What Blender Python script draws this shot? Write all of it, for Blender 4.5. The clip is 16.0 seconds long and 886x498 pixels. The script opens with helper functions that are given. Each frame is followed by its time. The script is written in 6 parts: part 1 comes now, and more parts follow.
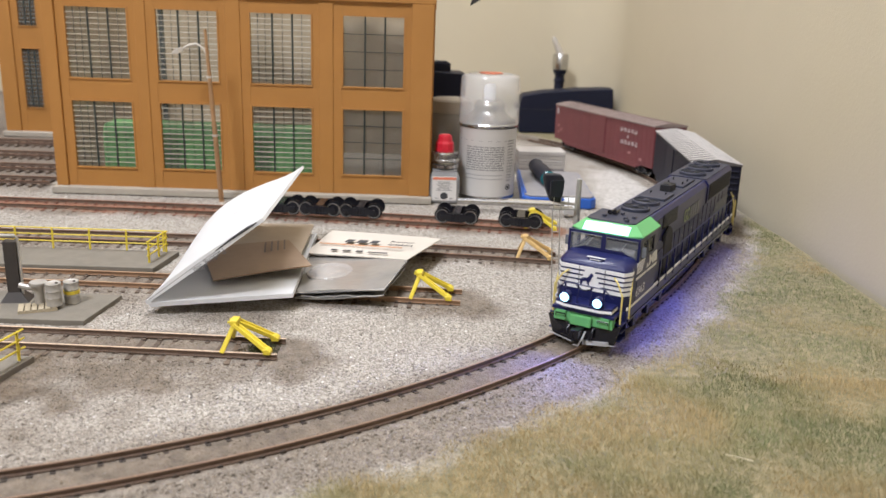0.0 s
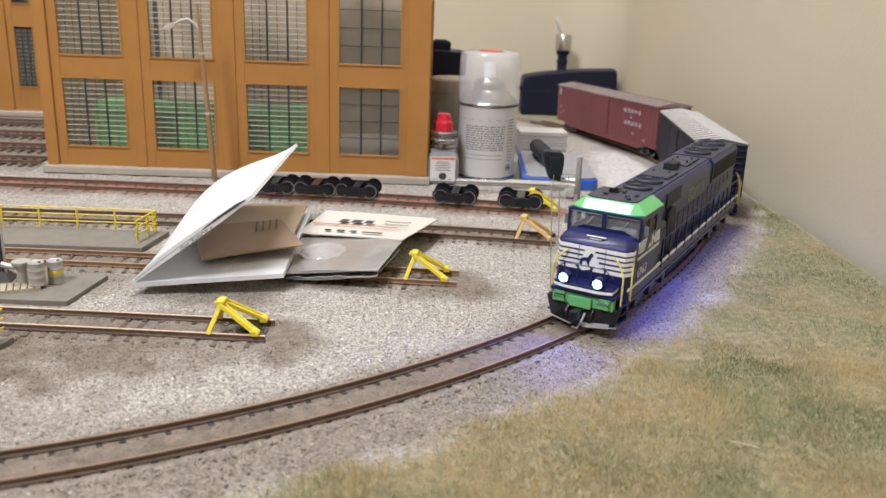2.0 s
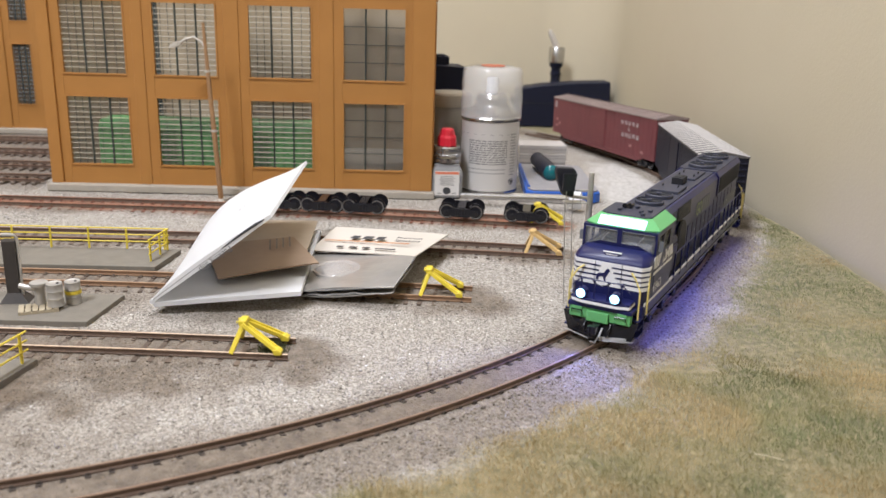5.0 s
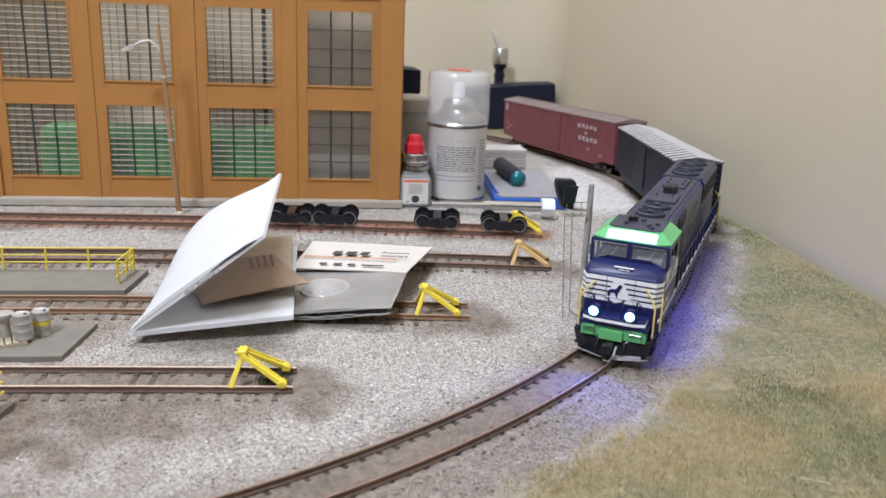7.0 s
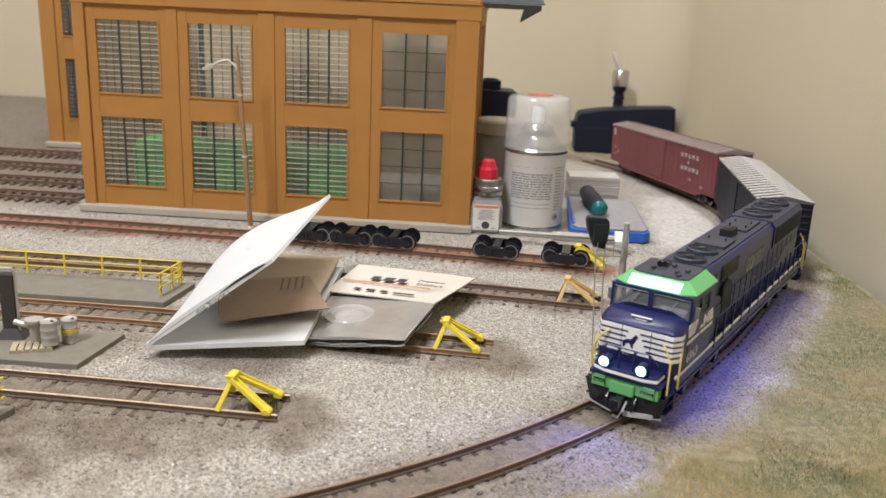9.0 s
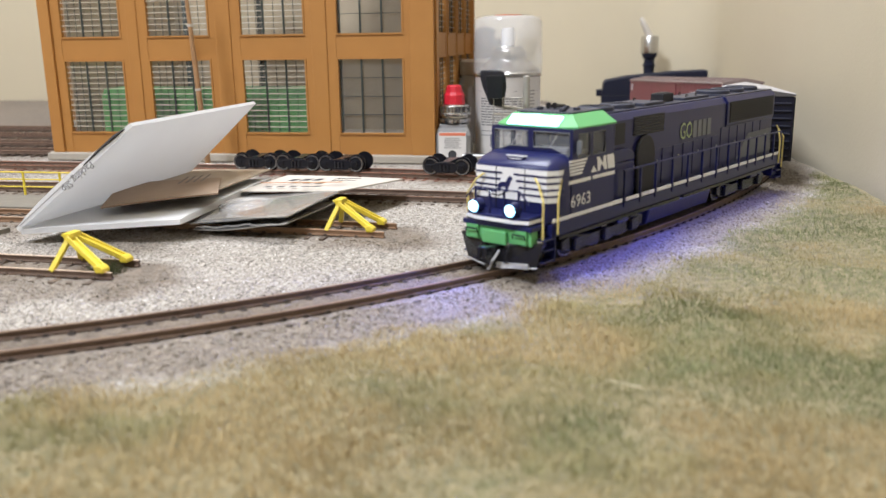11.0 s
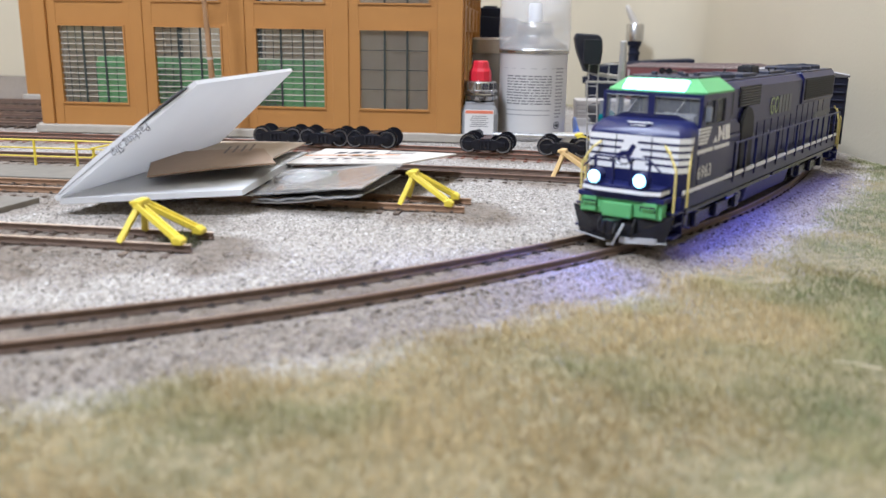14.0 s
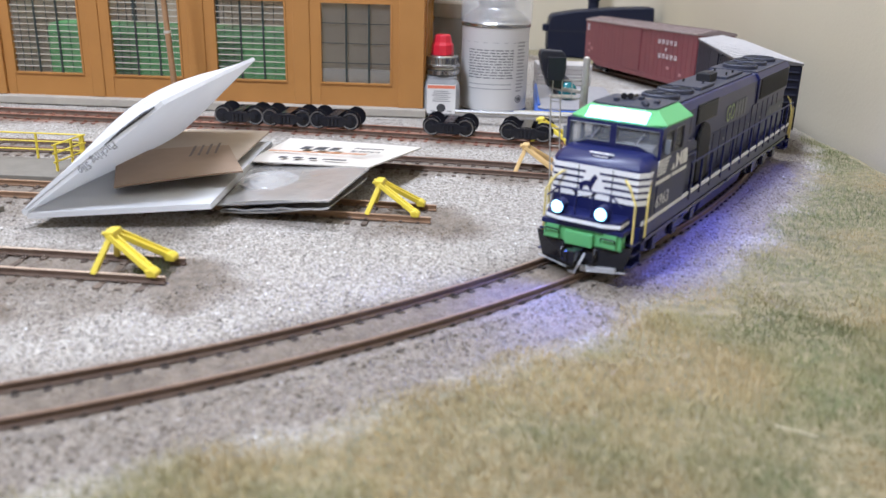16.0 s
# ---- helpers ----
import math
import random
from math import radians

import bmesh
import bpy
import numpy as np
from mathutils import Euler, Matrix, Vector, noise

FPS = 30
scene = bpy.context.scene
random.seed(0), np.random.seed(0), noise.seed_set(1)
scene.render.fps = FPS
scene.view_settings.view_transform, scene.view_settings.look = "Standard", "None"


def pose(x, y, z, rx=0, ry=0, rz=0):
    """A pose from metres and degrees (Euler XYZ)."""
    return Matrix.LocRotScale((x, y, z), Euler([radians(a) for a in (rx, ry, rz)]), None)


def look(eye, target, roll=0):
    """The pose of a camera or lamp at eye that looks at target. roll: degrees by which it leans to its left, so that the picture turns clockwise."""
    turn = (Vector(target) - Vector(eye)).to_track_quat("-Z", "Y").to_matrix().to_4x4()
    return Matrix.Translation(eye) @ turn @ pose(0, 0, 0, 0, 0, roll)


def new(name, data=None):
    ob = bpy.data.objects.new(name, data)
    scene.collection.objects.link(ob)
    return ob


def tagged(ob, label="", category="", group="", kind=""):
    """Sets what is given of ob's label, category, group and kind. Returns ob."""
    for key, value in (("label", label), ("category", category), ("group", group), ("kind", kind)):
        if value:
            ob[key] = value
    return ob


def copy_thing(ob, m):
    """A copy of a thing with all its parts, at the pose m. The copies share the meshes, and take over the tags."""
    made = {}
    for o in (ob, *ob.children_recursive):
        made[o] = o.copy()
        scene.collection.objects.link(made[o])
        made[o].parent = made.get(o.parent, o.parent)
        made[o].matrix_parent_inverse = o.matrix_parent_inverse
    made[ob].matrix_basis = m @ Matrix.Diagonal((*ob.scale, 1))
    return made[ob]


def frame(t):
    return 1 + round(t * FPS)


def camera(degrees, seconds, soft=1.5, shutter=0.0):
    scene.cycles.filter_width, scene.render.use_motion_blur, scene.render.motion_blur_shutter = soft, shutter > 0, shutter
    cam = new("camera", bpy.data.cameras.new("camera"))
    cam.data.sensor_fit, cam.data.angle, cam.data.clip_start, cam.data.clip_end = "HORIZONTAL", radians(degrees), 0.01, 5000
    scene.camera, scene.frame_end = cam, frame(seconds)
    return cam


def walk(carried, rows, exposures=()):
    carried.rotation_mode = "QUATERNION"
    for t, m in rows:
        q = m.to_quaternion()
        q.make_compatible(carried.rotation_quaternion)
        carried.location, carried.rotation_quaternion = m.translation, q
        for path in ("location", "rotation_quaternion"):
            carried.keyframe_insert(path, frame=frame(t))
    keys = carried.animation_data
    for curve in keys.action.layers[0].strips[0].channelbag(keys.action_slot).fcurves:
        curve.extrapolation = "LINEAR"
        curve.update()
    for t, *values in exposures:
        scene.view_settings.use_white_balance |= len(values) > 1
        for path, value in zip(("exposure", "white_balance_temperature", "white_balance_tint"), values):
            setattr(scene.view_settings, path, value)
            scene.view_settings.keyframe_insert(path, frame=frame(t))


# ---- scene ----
cam = camera(55.1, 16.0, soft=1.5)
cam.data.dof.use_dof, cam.data.dof.focus_distance, cam.data.dof.aperture_fstop = True, 0.43, 17.0
METRES, EYE, TILT, LEAN, TURN = 0.5, 0.151, -4.0, 0.0, -1.2
ROWS = [
    (0.0, 0.0, 0.0, 0.0, 0.45, -12.5, -2.04),
    (0.5, 0.0019, -0.0015, -0.0003, 0.58, -12.64, -2.03),
    (1.0, -0.0006, 0.0016, -0.0034, 0.68, -12.82, -2.13),
    (1.5, 0.0011, 0.0149, -0.0088, 0.65, -13.17, -2.16),
    (2.0, 0.0078, 0.0245, -0.0115, 0.71, -13.47, -2.11),
    (2.5, 0.0088, 0.019, -0.0105, 0.73, -13.4, -2.15),
    (3.0, 0.0062, 0.0043, -0.0069, 0.71, -13.19, -2.17),
    (3.5, 0.0004, -0.0063, 0.0014, 0.89, -13.1, -2.05),
    (4.0, -0.0018, -0.0085, -0.0008, 0.97, -12.88, -1.87),
    (6.5, -0.0786, 0.0641, -0.0034, -4.8, -12.76, -1.78),
    (7.0, -0.0931, 0.061, 0.0035, -5.9, -12.8, -1.84),
    (7.5, -0.0696, 0.0358, 0.0285, -4.52, -12.99, -1.31),
    (8.0, 0.0095, -0.0122, 0.0465, -0.82, -12.91, -0.37),
    (8.5, 0.0416, 0.016, 0.0489, 1.63, -11.87, -1.54),
    (9.0, 0.0244, 0.0887, 0.018, 4.69, -12.19, -2.89),
    (9.5, 0.08, 0.1448, -0.0739, 7.72, -12.76, -2.44),
    (10.0, 0.1321, 0.1593, -0.1292, 9.57, -10.62, -1.09),
    (12.5, 0.2112, 0.1353, -0.1423, 10.34, -8.64, 0.56),
    (13.0, 0.198, 0.1453, -0.1417, 9.98, -8.98, 0.38),
    (13.5, 0.1422, 0.1594, -0.1414, 8.68, -9.62, -0.48),
    (14.0, 0.072, 0.1838, -0.1516, 6.3, -10.35, -1.31),
    (14.5, 0.042, 0.1864, -0.1426, 3.99, -11.87, -1.96),
    (15.0, 0.0392, 0.187, -0.1405, 3.01, -12.57, -2.32),
    (15.5, 0.0403, 0.182, -0.1331, 2.75, -13.04, -2.38),
    (16.0, 0.0631, 0.1802, -0.0796, 3.44, -15.69, -1.88),
]
TINTS = [(0.0, 0.37, 5650, 12), (4.0, 0.37, 5650, 12), (6.5, 0.31, 5350, 13), (7.0, 0.3, 5250, 13), (8.0, 0.16, 5900, 11), (8.5, 0.2, 6100, 10), (9.5, 0.4, 5500, 11), (10.0, 0.5, 5500, 11), (12.5, 0.6, 5550, 10), (13.5, 0.61, 5350, 11), (14.0, 0.62, 5100, 12), (16.0, 0.54, 5050, 13)]
BETWEEN = [(10.2, look((0.0767, 0.0744, 0.0833), (-0.0719, 1.0314, -0.1658), 0.09))]
walk(cam, sorted([(t, pose(0, 0, EYE, TILT, LEAN, TURN) @ pose(METRES * x, METRES * y, METRES * z, 90 + pitch, roll, yaw)) for t, x, y, z, yaw, pitch, roll in ROWS] + BETWEEN, key=lambda row: row[0]), TINTS)

# ---- world and lamps ----
world = bpy.data.worlds.new("room_air")
scene.world = world
world.use_nodes = True
world.node_tree.nodes["Background"].inputs[0].default_value = (0.9, 0.85, 0.78, 1)
world.node_tree.nodes["Background"].inputs[1].default_value = 0.05


def area_lamp(name, eye, target, size, watts, colour):
    lamp = bpy.data.lights.new(name, "AREA")
    lamp.shape, lamp.size, lamp.energy, lamp.color = "DISK", size, watts, colour
    ob = new(name, lamp)
    ob.matrix_world = look(eye, target)
    return ob


area_lamp("ceiling_lamp", (-0.64, -0.42, 1.45), (-0.05, 0.45, 0.0), 0.35, 24, (1.0, 0.945, 0.875))
area_lamp("ceiling_lamp", (-0.24, 0.7, 1.6), (-0.1, 0.6, 0.0), 0.6, 15, (1.0, 0.945, 0.88))

# ---- materials ----
def mat(name, colour, rough=0.6, metal=0.0, other=None, size=0.004, spread=0.5, bump=0.0, bump_size=0.001, spec=0.5, alpha=1.0, glass=0.0, coat=0.0, vary=0.0, thin=0.0):
    """A surface whose colour drifts between two tones at two scales, with fine relief; sizes in metres."""
    m = bpy.data.materials.new(name)
    m.use_nodes = True
    n, l = m.node_tree.nodes, m.node_tree.links
    b = n["Principled BSDF"]
    b.inputs["Roughness"].default_value, b.inputs["Metallic"].default_value = rough, metal
    b.inputs["Specular IOR Level"].default_value = spec
    b.inputs["Transmission Weight"].default_value = glass
    b.inputs["Alpha"].default_value = alpha
    b.inputs["Coat Weight"].default_value = coat
    if other is None:
        other = tuple(c * 0.78 for c in colour)
    co = n.new("ShaderNodeTexCoord")
    big, fine = n.new("ShaderNodeTexNoise"), n.new("ShaderNodeTexNoise")
    big.inputs["Scale"].default_value, fine.inputs["Scale"].default_value = 0.15 / size, 1.0 / size
    big.inputs["Detail"].default_value, fine.inputs["Detail"].default_value = 4, 3
    for t in (big, fine):
        l.new(co.outputs["Object"], t.inputs["Vector"])
    add = n.new("ShaderNodeMath")
    add.operation = "MULTIPLY_ADD"
    add.inputs[1].default_value = 0.5
    l.new(big.outputs["Fac"], add.inputs[0])
    half = n.new("ShaderNodeMath")
    half.operation = "MULTIPLY"
    half.inputs[1].default_value = 0.5
    l.new(fine.outputs["Fac"], half.inputs[0])
    l.new(half.outputs[0], add.inputs[2])
    last = add.outputs[0]
    if vary:
        info = n.new("ShaderNodeObjectInfo")
        mix = n.new("ShaderNodeMath")
        mix.operation = "MULTIPLY_ADD"
        mix.inputs[1].default_value = vary
        l.new(info.outputs["Random"], mix.inputs[0])
        l.new(last, mix.inputs[2])
        low = n.new("ShaderNodeMath")
        low.operation = "SUBTRACT"
        low.inputs[1].default_value = vary / 2
        l.new(mix.outputs[0], low.inputs[0])
        last = low.outputs[0]
    ramp = n.new("ShaderNodeValToRGB")
    ramp.color_ramp.elements[0].position, ramp.color_ramp.elements[1].position = 0.5 - spread / 2, 0.5 + spread / 2
    ramp.color_ramp.elements[0].color, ramp.color_ramp.elements[1].color = (*other, 1), (*colour, 1)
    l.new(last, ramp.inputs[0])
    l.new(ramp.outputs[0], b.inputs["Base Color"])
    if bump:
        grain, relief = n.new("ShaderNodeTexNoise"), n.new("ShaderNodeBump")
        grain.inputs["Scale"].default_value, grain.inputs["Detail"].default_value = 1.0 / bump_size, 4
        relief.inputs["Strength"].default_value, relief.inputs["Distance"].default_value = 0.7, bump
        l.new(co.outputs["Object"], grain.inputs["Vector"])
        l.new(grain.outputs["Fac"], relief.inputs["Height"])
        l.new(relief.outputs[0], b.inputs["Normal"])
    if thin:
        through_, both = n.new("ShaderNodeBsdfTranslucent"), n.new("ShaderNodeMixShader")
        both.inputs[0].default_value = thin
        l.new(ramp.outputs[0], through_.inputs["Color"])
        l.new(b.outputs[0], both.inputs[1])
        l.new(through_.outputs[0], both.inputs[2])
        l.new(both.outputs[0], n["Material Output"].inputs["Surface"])
    return m


def glow(name, colour, strength):
    m = bpy.data.materials.new(name)
    m.use_nodes = True
    b = m.node_tree.nodes["Principled BSDF"]
    b.inputs["Base Color"].default_value = (0.8, 0.85, 0.9, 1)
    b.inputs["Emission Color"].default_value = (*colour, 1)
    b.inputs["Emission Strength"].default_value = strength
    return m


# ---- mesh tools (all in millimetres) ----
class Shape:
    def __init__(self):
        self.v, self.f = [], []

    def add(self, verts, faces):
        k = len(self.v)
        self.v += [tuple(p) for p in verts]
        self.f += [tuple(i + k for i in f) for f in faces]
        return self

    def box(self, x0, x1, y0, y1, z0, z1):
        return self.add([(x0, y0, z0), (x1, y0, z0), (x1, y1, z0), (x0, y1, z0), (x0, y0, z1), (x1, y0, z1), (x1, y1, z1), (x0, y1, z1)],
                        [(3, 2, 1, 0), (4, 5, 6, 7), (0, 1, 5, 4), (1, 2, 6, 5), (2, 3, 7, 6), (3, 0, 4, 7)])

    def prism(self, poly, axis, a, b):
        """A polygon in the plane across the axis, drawn out from a to b. x: (y, z); y: (x, z); z: (x, y)."""
        place = {"x": lambda p, s: (s, p[0], p[1]), "y": lambda p, s: (p[0], s, p[1]), "z": lambda p, s: (p[0], p[1], s)}[axis]
        n = len(poly)
        faces = [tuple(range(n)), tuple(range(2 * n - 1, n - 1, -1))] + [(i, i + n, (i + 1) % n + n, (i + 1) % n) for i in range(n)]
        return self.add([place(p, a) for p in poly] + [place(p, b) for p in poly], faces)

    def loft(self, loops, caps=True):
        """Loops of equal length joined in order."""
        n, k = len(loops[0]), len(loops)
        faces = [(r * n + i, r * n + (i + 1) % n, (r + 1) * n + (i + 1) % n, (r + 1) * n + i) for r in range(k - 1) for i in range(n)]
        if caps:
            faces += [tuple(range(n - 1, -1, -1)), tuple(range((k - 1) * n, k * n))]
        return self.add([p for loop in loops for p in loop], faces)

    def lathe(self, profile, x=0, y=0, n=20):
        """Rings of (radius, height) about an upright axis."""
        return self.loft([[(x + r * math.cos(2 * math.pi * i / n), y + r * math.sin(2 * math.pi * i / n), z) for i in range(n)] for r, z in profile])

    def tube(self, path, r, n=6):
        """A round bar along a path; r: one radius or one for each point."""
        pts = [Vector(p) for p in path]
        rs = r if isinstance(r, (list, tuple)) else [r] * len(pts)
        loops = []
        for i, p in enumerate(pts):
            d = (pts[min(i + 1, len(pts) - 1)] - pts[max(i - 1, 0)]).normalized()
            a = d.cross(Vector((0, 0, 1)) if abs(d.z) < 0.9 else Vector((1, 0, 0))).normalized()
            b = d.cross(a)
            loops.append([p + rs[i] * (a * math.cos(2 * math.pi * k / n) + b * math.sin(2 * math.pi * k / n)) for k in range(n)])
        return self.loft(loops)

    def sweep(self, path, section):
        """A section of (side, up) points carried along a level path."""
        pts = [Vector(p) for p in path]
        loops = []
        for i, p in enumerate(pts):
            d = pts[min(i + 1, len(pts) - 1)] - pts[max(i - 1, 0)]
            side = Vector((d.y, -d.x, 0)).normalized()
            loops.append([p + side * u + Vector((0, 0, w)) for u, w in section])
        return self.loft(loops)

    def sheet(self, grid, thick):
        """A curved sheet over rows of points, with a thickness downwards."""
        rows, cols = len(grid), len(grid[0])
        top = [Vector(p) for row in grid for p in row]
        low = [p - Vector((0, 0, thick)) for p in top]
        n = rows * cols
        faces = []
        for r in range(rows - 1):
            for c in range(cols - 1):
                a = r * cols + c
                faces += [(a, a + 1, a + cols + 1, a + cols), (n + a, n + a + cols, n + a + cols + 1, n + a + 1)]
        rim = [c for c in range(cols)] + [r * cols + cols - 1 for r in range(1, rows)] + [(rows - 1) * cols + c for c in range(cols - 2, -1, -1)] + [r * cols for r in range(rows - 2, 0, -1)]
        faces += [(rim[i], n + rim[i], n + rim[(i + 1) % len(rim)], rim[(i + 1) % len(rim)]) for i in range(len(rim))]
        return self.add(top + low, faces)

    def shell(self, top, low):
        """A closed body between two grids of points."""
        rows, cols = len(top), len(top[0])
        n = rows * cols
        faces = []
        for r in range(rows - 1):
            for c in range(cols - 1):
                a = r * cols + c
                faces += [(a, a + 1, a + cols + 1, a + cols), (n + a, n + a + cols, n + a + cols + 1, n + a + 1)]
        rim = [c for c in range(cols)] + [r * cols + cols - 1 for r in range(1, rows)] + [(rows - 1) * cols + c for c in range(cols - 2, -1, -1)] + [r * cols for r in range(rows - 2, 0, -1)]
        faces += [(rim[i], n + rim[i], n + rim[(i + 1) % len(rim)], rim[(i + 1) % len(rim)]) for i in range(len(rim))]
        return self.add([p for row in top for p in row] + [p for row in low for p in row], faces)

    def mesh(self, name, material, smooth=False):
        me = bpy.data.meshes.new(name)
        me.from_pydata([(x * 0.001, y * 0.001, z * 0.001) for x, y, z in self.v], [], self.f)
        bm = bmesh.new()
        bm.from_mesh(me)
        bmesh.ops.recalc_face_normals(bm, faces=bm.faces)
        bm.to_mesh(me)
        bm.free()
        if smooth:
            me.polygons.foreach_set("use_smooth", [True] * len(me.polygons))
            me.set_sharp_from_angle(angle=radians(38))
        me.materials.append(material)
        return me


def part(name, shape, material, parent=None, label="", bevel=0.0, smooth=False):
    """One mesh object, under its thing if it has one."""
    ob = new(name, shape.mesh(name, material, smooth))
    if parent is not None:
        ob.parent = parent
    if label:
        tagged(ob, label)
    if bevel:
        mod = ob.modifiers.new("bevel", "BEVEL")
        mod.width, mod.segments, mod.limit_method, mod.angle_limit = bevel * 0.001, 2, "ANGLE", radians(40)
    return ob


def thing(name, x, y, z, turn, label, category, group=""):
    """An Empty at the base of a thing; millimetres and degrees."""
    ob = new(name)
    ob.empty_display_size = 0.01
    ob.matrix_basis = pose(x * 0.001, y * 0.001, z * 0.001, 0, 0, turn)
    return tagged(ob, label, category, group)


def structure(ob, label, category):
    return tagged(ob, label, category, kind="structure")

# ---- surfaces ----
WALL = mat("beige_wall_paint", (0.545, 0.485, 0.355), 0.85, other=(0.52, 0.458, 0.33), size=0.05, spread=0.6, bump=0.0002, bump_size=0.002)
CEIL = mat("white_ceiling_paint", (0.8, 0.77, 0.72), 0.9, size=0.05)
FLOOR = mat("brown_carpet", (0.2, 0.15, 0.11), 0.95, size=0.01)
BOARD = mat("fascia_board", (0.28, 0.2, 0.13), 0.6, size=0.01)
OCHRE = mat("ochre_plastic_wall", (0.415, 0.2, 0.047), 0.5, other=(0.35, 0.162, 0.036), size=0.02, spread=0.5, bump=0.00008, bump_size=0.0008, vary=0.1)
PLINTH = mat("plinth_concrete", (0.42, 0.38, 0.32), 0.85, size=0.005, bump=0.0002)
PANE = mat("clear_styrene", (0.5, 0.5, 0.48), 0.08, alpha=0.09, spec=0.6)
MULLION = mat("dark_mullion", (0.035, 0.045, 0.04), 0.5, size=0.004)
MUNTIN = mat("pale_muntin", (0.66, 0.61, 0.5), 0.5, size=0.004)
GREENCAR = mat("green_car_paint", (0.1, 0.33, 0.085), 0.5, other=(0.075, 0.26, 0.06), size=0.02)
# Tan tone chosen in place of the dim light inside the shed.
BACKING = mat("interior_light_tan", (0.52, 0.43, 0.29), 0.85, other=(0.36, 0.29, 0.19), size=0.03, spread=0.3)
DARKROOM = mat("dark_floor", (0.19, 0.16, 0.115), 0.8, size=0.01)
ROOFGREY = mat("grey_roof_sheet", (0.17, 0.2, 0.22), 0.55, size=0.015, bump=0.0002)
ROOFDARK = mat("dark_slab_eave_shade", (0.03, 0.028, 0.026), 0.6, size=0.01)
PAPER = mat("white_paper", (0.82, 0.82, 0.825), 0.75, other=(0.77, 0.77, 0.775), size=0.02, bump=0.0001, bump_size=0.004, thin=0.42)

# ---- main track's centre line, in millimetres ----
def arcs(x, y, heading, runs, step=4.0):
    pts, h = [(x, y)], radians(heading)
    for length, bend in runs:
        n = max(1, round(length / step))
        for _ in range(n):
            h += bend * 0.001 * length / n / 2
            x, y = x + math.cos(h) * length / n, y + math.sin(h) * length / n
            h += bend * 0.001 * length / n / 2
            pts.append((x, y))
    return pts


MAIN = arcs(-321, 187, 6.5, [(142, 0.9), (396, 2.0), (116, 1.19), (150, 2.26), (360, 1.72)])
MAIN_A = np.array(MAIN)
_d = np.gradient(MAIN_A, axis=0)
_d /= np.linalg.norm(_d, axis=1)[:, None]


def off_main(x, y):
    """Distance to the right of the main track's centre line (left is negative), for arrays in millimetres."""
    p = np.stack([np.ravel(x), np.ravel(y)], 1)
    out = np.empty(len(p))
    for k in range(0, len(p), 4000):
        q = p[k:k + 4000]
        i = ((q[:, None] - MAIN_A[None]) ** 2).sum(-1).argmin(1)
        w = q - MAIN_A[i]
        out[k:k + 4000] = w[:, 0] * _d[i, 1] - w[:, 1] * _d[i, 0]
    return out.reshape(np.shape(x))


def fall(x, y):
    """The grade by which the far right of the layout drops towards the back, in millimetres."""
    x, y = np.asarray(x, float), np.asarray(y, float)
    share = np.clip((x - 45) / 60, 0, 1)
    return -0.032 * np.clip(y - 560, 0, None) * share * share * (3 - 2 * share)


def ripple(x, y, size, seed):
    """Smooth noise in -1..1 over arrays in millimetres."""
    rng = np.random.default_rng(seed)
    total = np.zeros(np.shape(x))
    for k in range(7):
        a, f, ph = rng.uniform(0, 2 * np.pi), rng.uniform(0.6, 1.7) * 2 * np.pi / size, rng.uniform(0, 6.28)
        total += np.sin((x * np.cos(a) + y * np.sin(a)) * f + ph)
    return total / 4


def turf_at(x, y):
    """0 on gravel, 1 on turf."""
    d = off_main(x, y)
    edge = 36 + 4 * ripple(x, y, 45, 3) + 2.5 * ripple(x, y, 14, 4)
    return np.clip((d - edge) / 13 + 0.5, 0, 1)


STRAIGHTS = {
    "B": [(-420, 352), (-250, 347.5), (-150, 344.5), (-61, 340)],
    "A": [(-520, 427.5), (-300, 427), (-160, 426.5), (-55, 419), (19, 412.5)],
    "C": [(-620, 503.5), (-280, 503.5), (-130, 502.5), (16, 496), (78, 487)],
    "D": [(-700, 590), (-300, 584.5), (-153, 580), (-20, 571), (84, 556)],
}


def near_track(x, y, which="ABCD"):
    """Distance to the nearest of the named sidings."""
    best = np.full(np.shape(x), 1e9)
    for pts in [STRAIGHTS[k] for k in which]:
        for (ax, ay), (bx, by) in zip(pts, pts[1:]):
            t = np.clip(((x - ax) * (bx - ax) + (y - ay) * (by - ay)) / ((bx - ax) ** 2 + (by - ay) ** 2), 0, 1)
            best = np.minimum(best, np.hypot(x - ax - t * (bx - ax), y - ay - t * (by - ay)))
    return best


def ground_height(x, y, turf):
    """Rolling gravel, filled up to the ties on the main track and nearly so on the sidings."""
    open_ = 0.4 * ripple(x, y, 30, 5) + 0.3 * ripple(x, y, 9, 6) + turf * (1.0 * ripple(x, y, 60, 7) - 0.6) + 0.5
    across = np.abs(off_main(x, y))
    bed = 2.0 + 0.2 * ripple(x, y, 16, 10) - 0.45 * np.clip(1 - np.abs(across - 8.6) / 3.2, 0, 1)
    main = np.clip((18 - np.abs(off_main(x, y))) / 4, 0, 1)
    side = np.clip((18 - near_track(x, y)) / 4, 0, 1)
    fill = 1.68 + 0.3 * ripple(x, y, 50, 15) + 0.2 * ripple(x, y, 11, 16)
    out = open_ * (1 - side) + np.minimum(fill, 2.0) * side
    return out * (1 - main) + np.minimum(bed, 2.15) * main + fall(x, y)


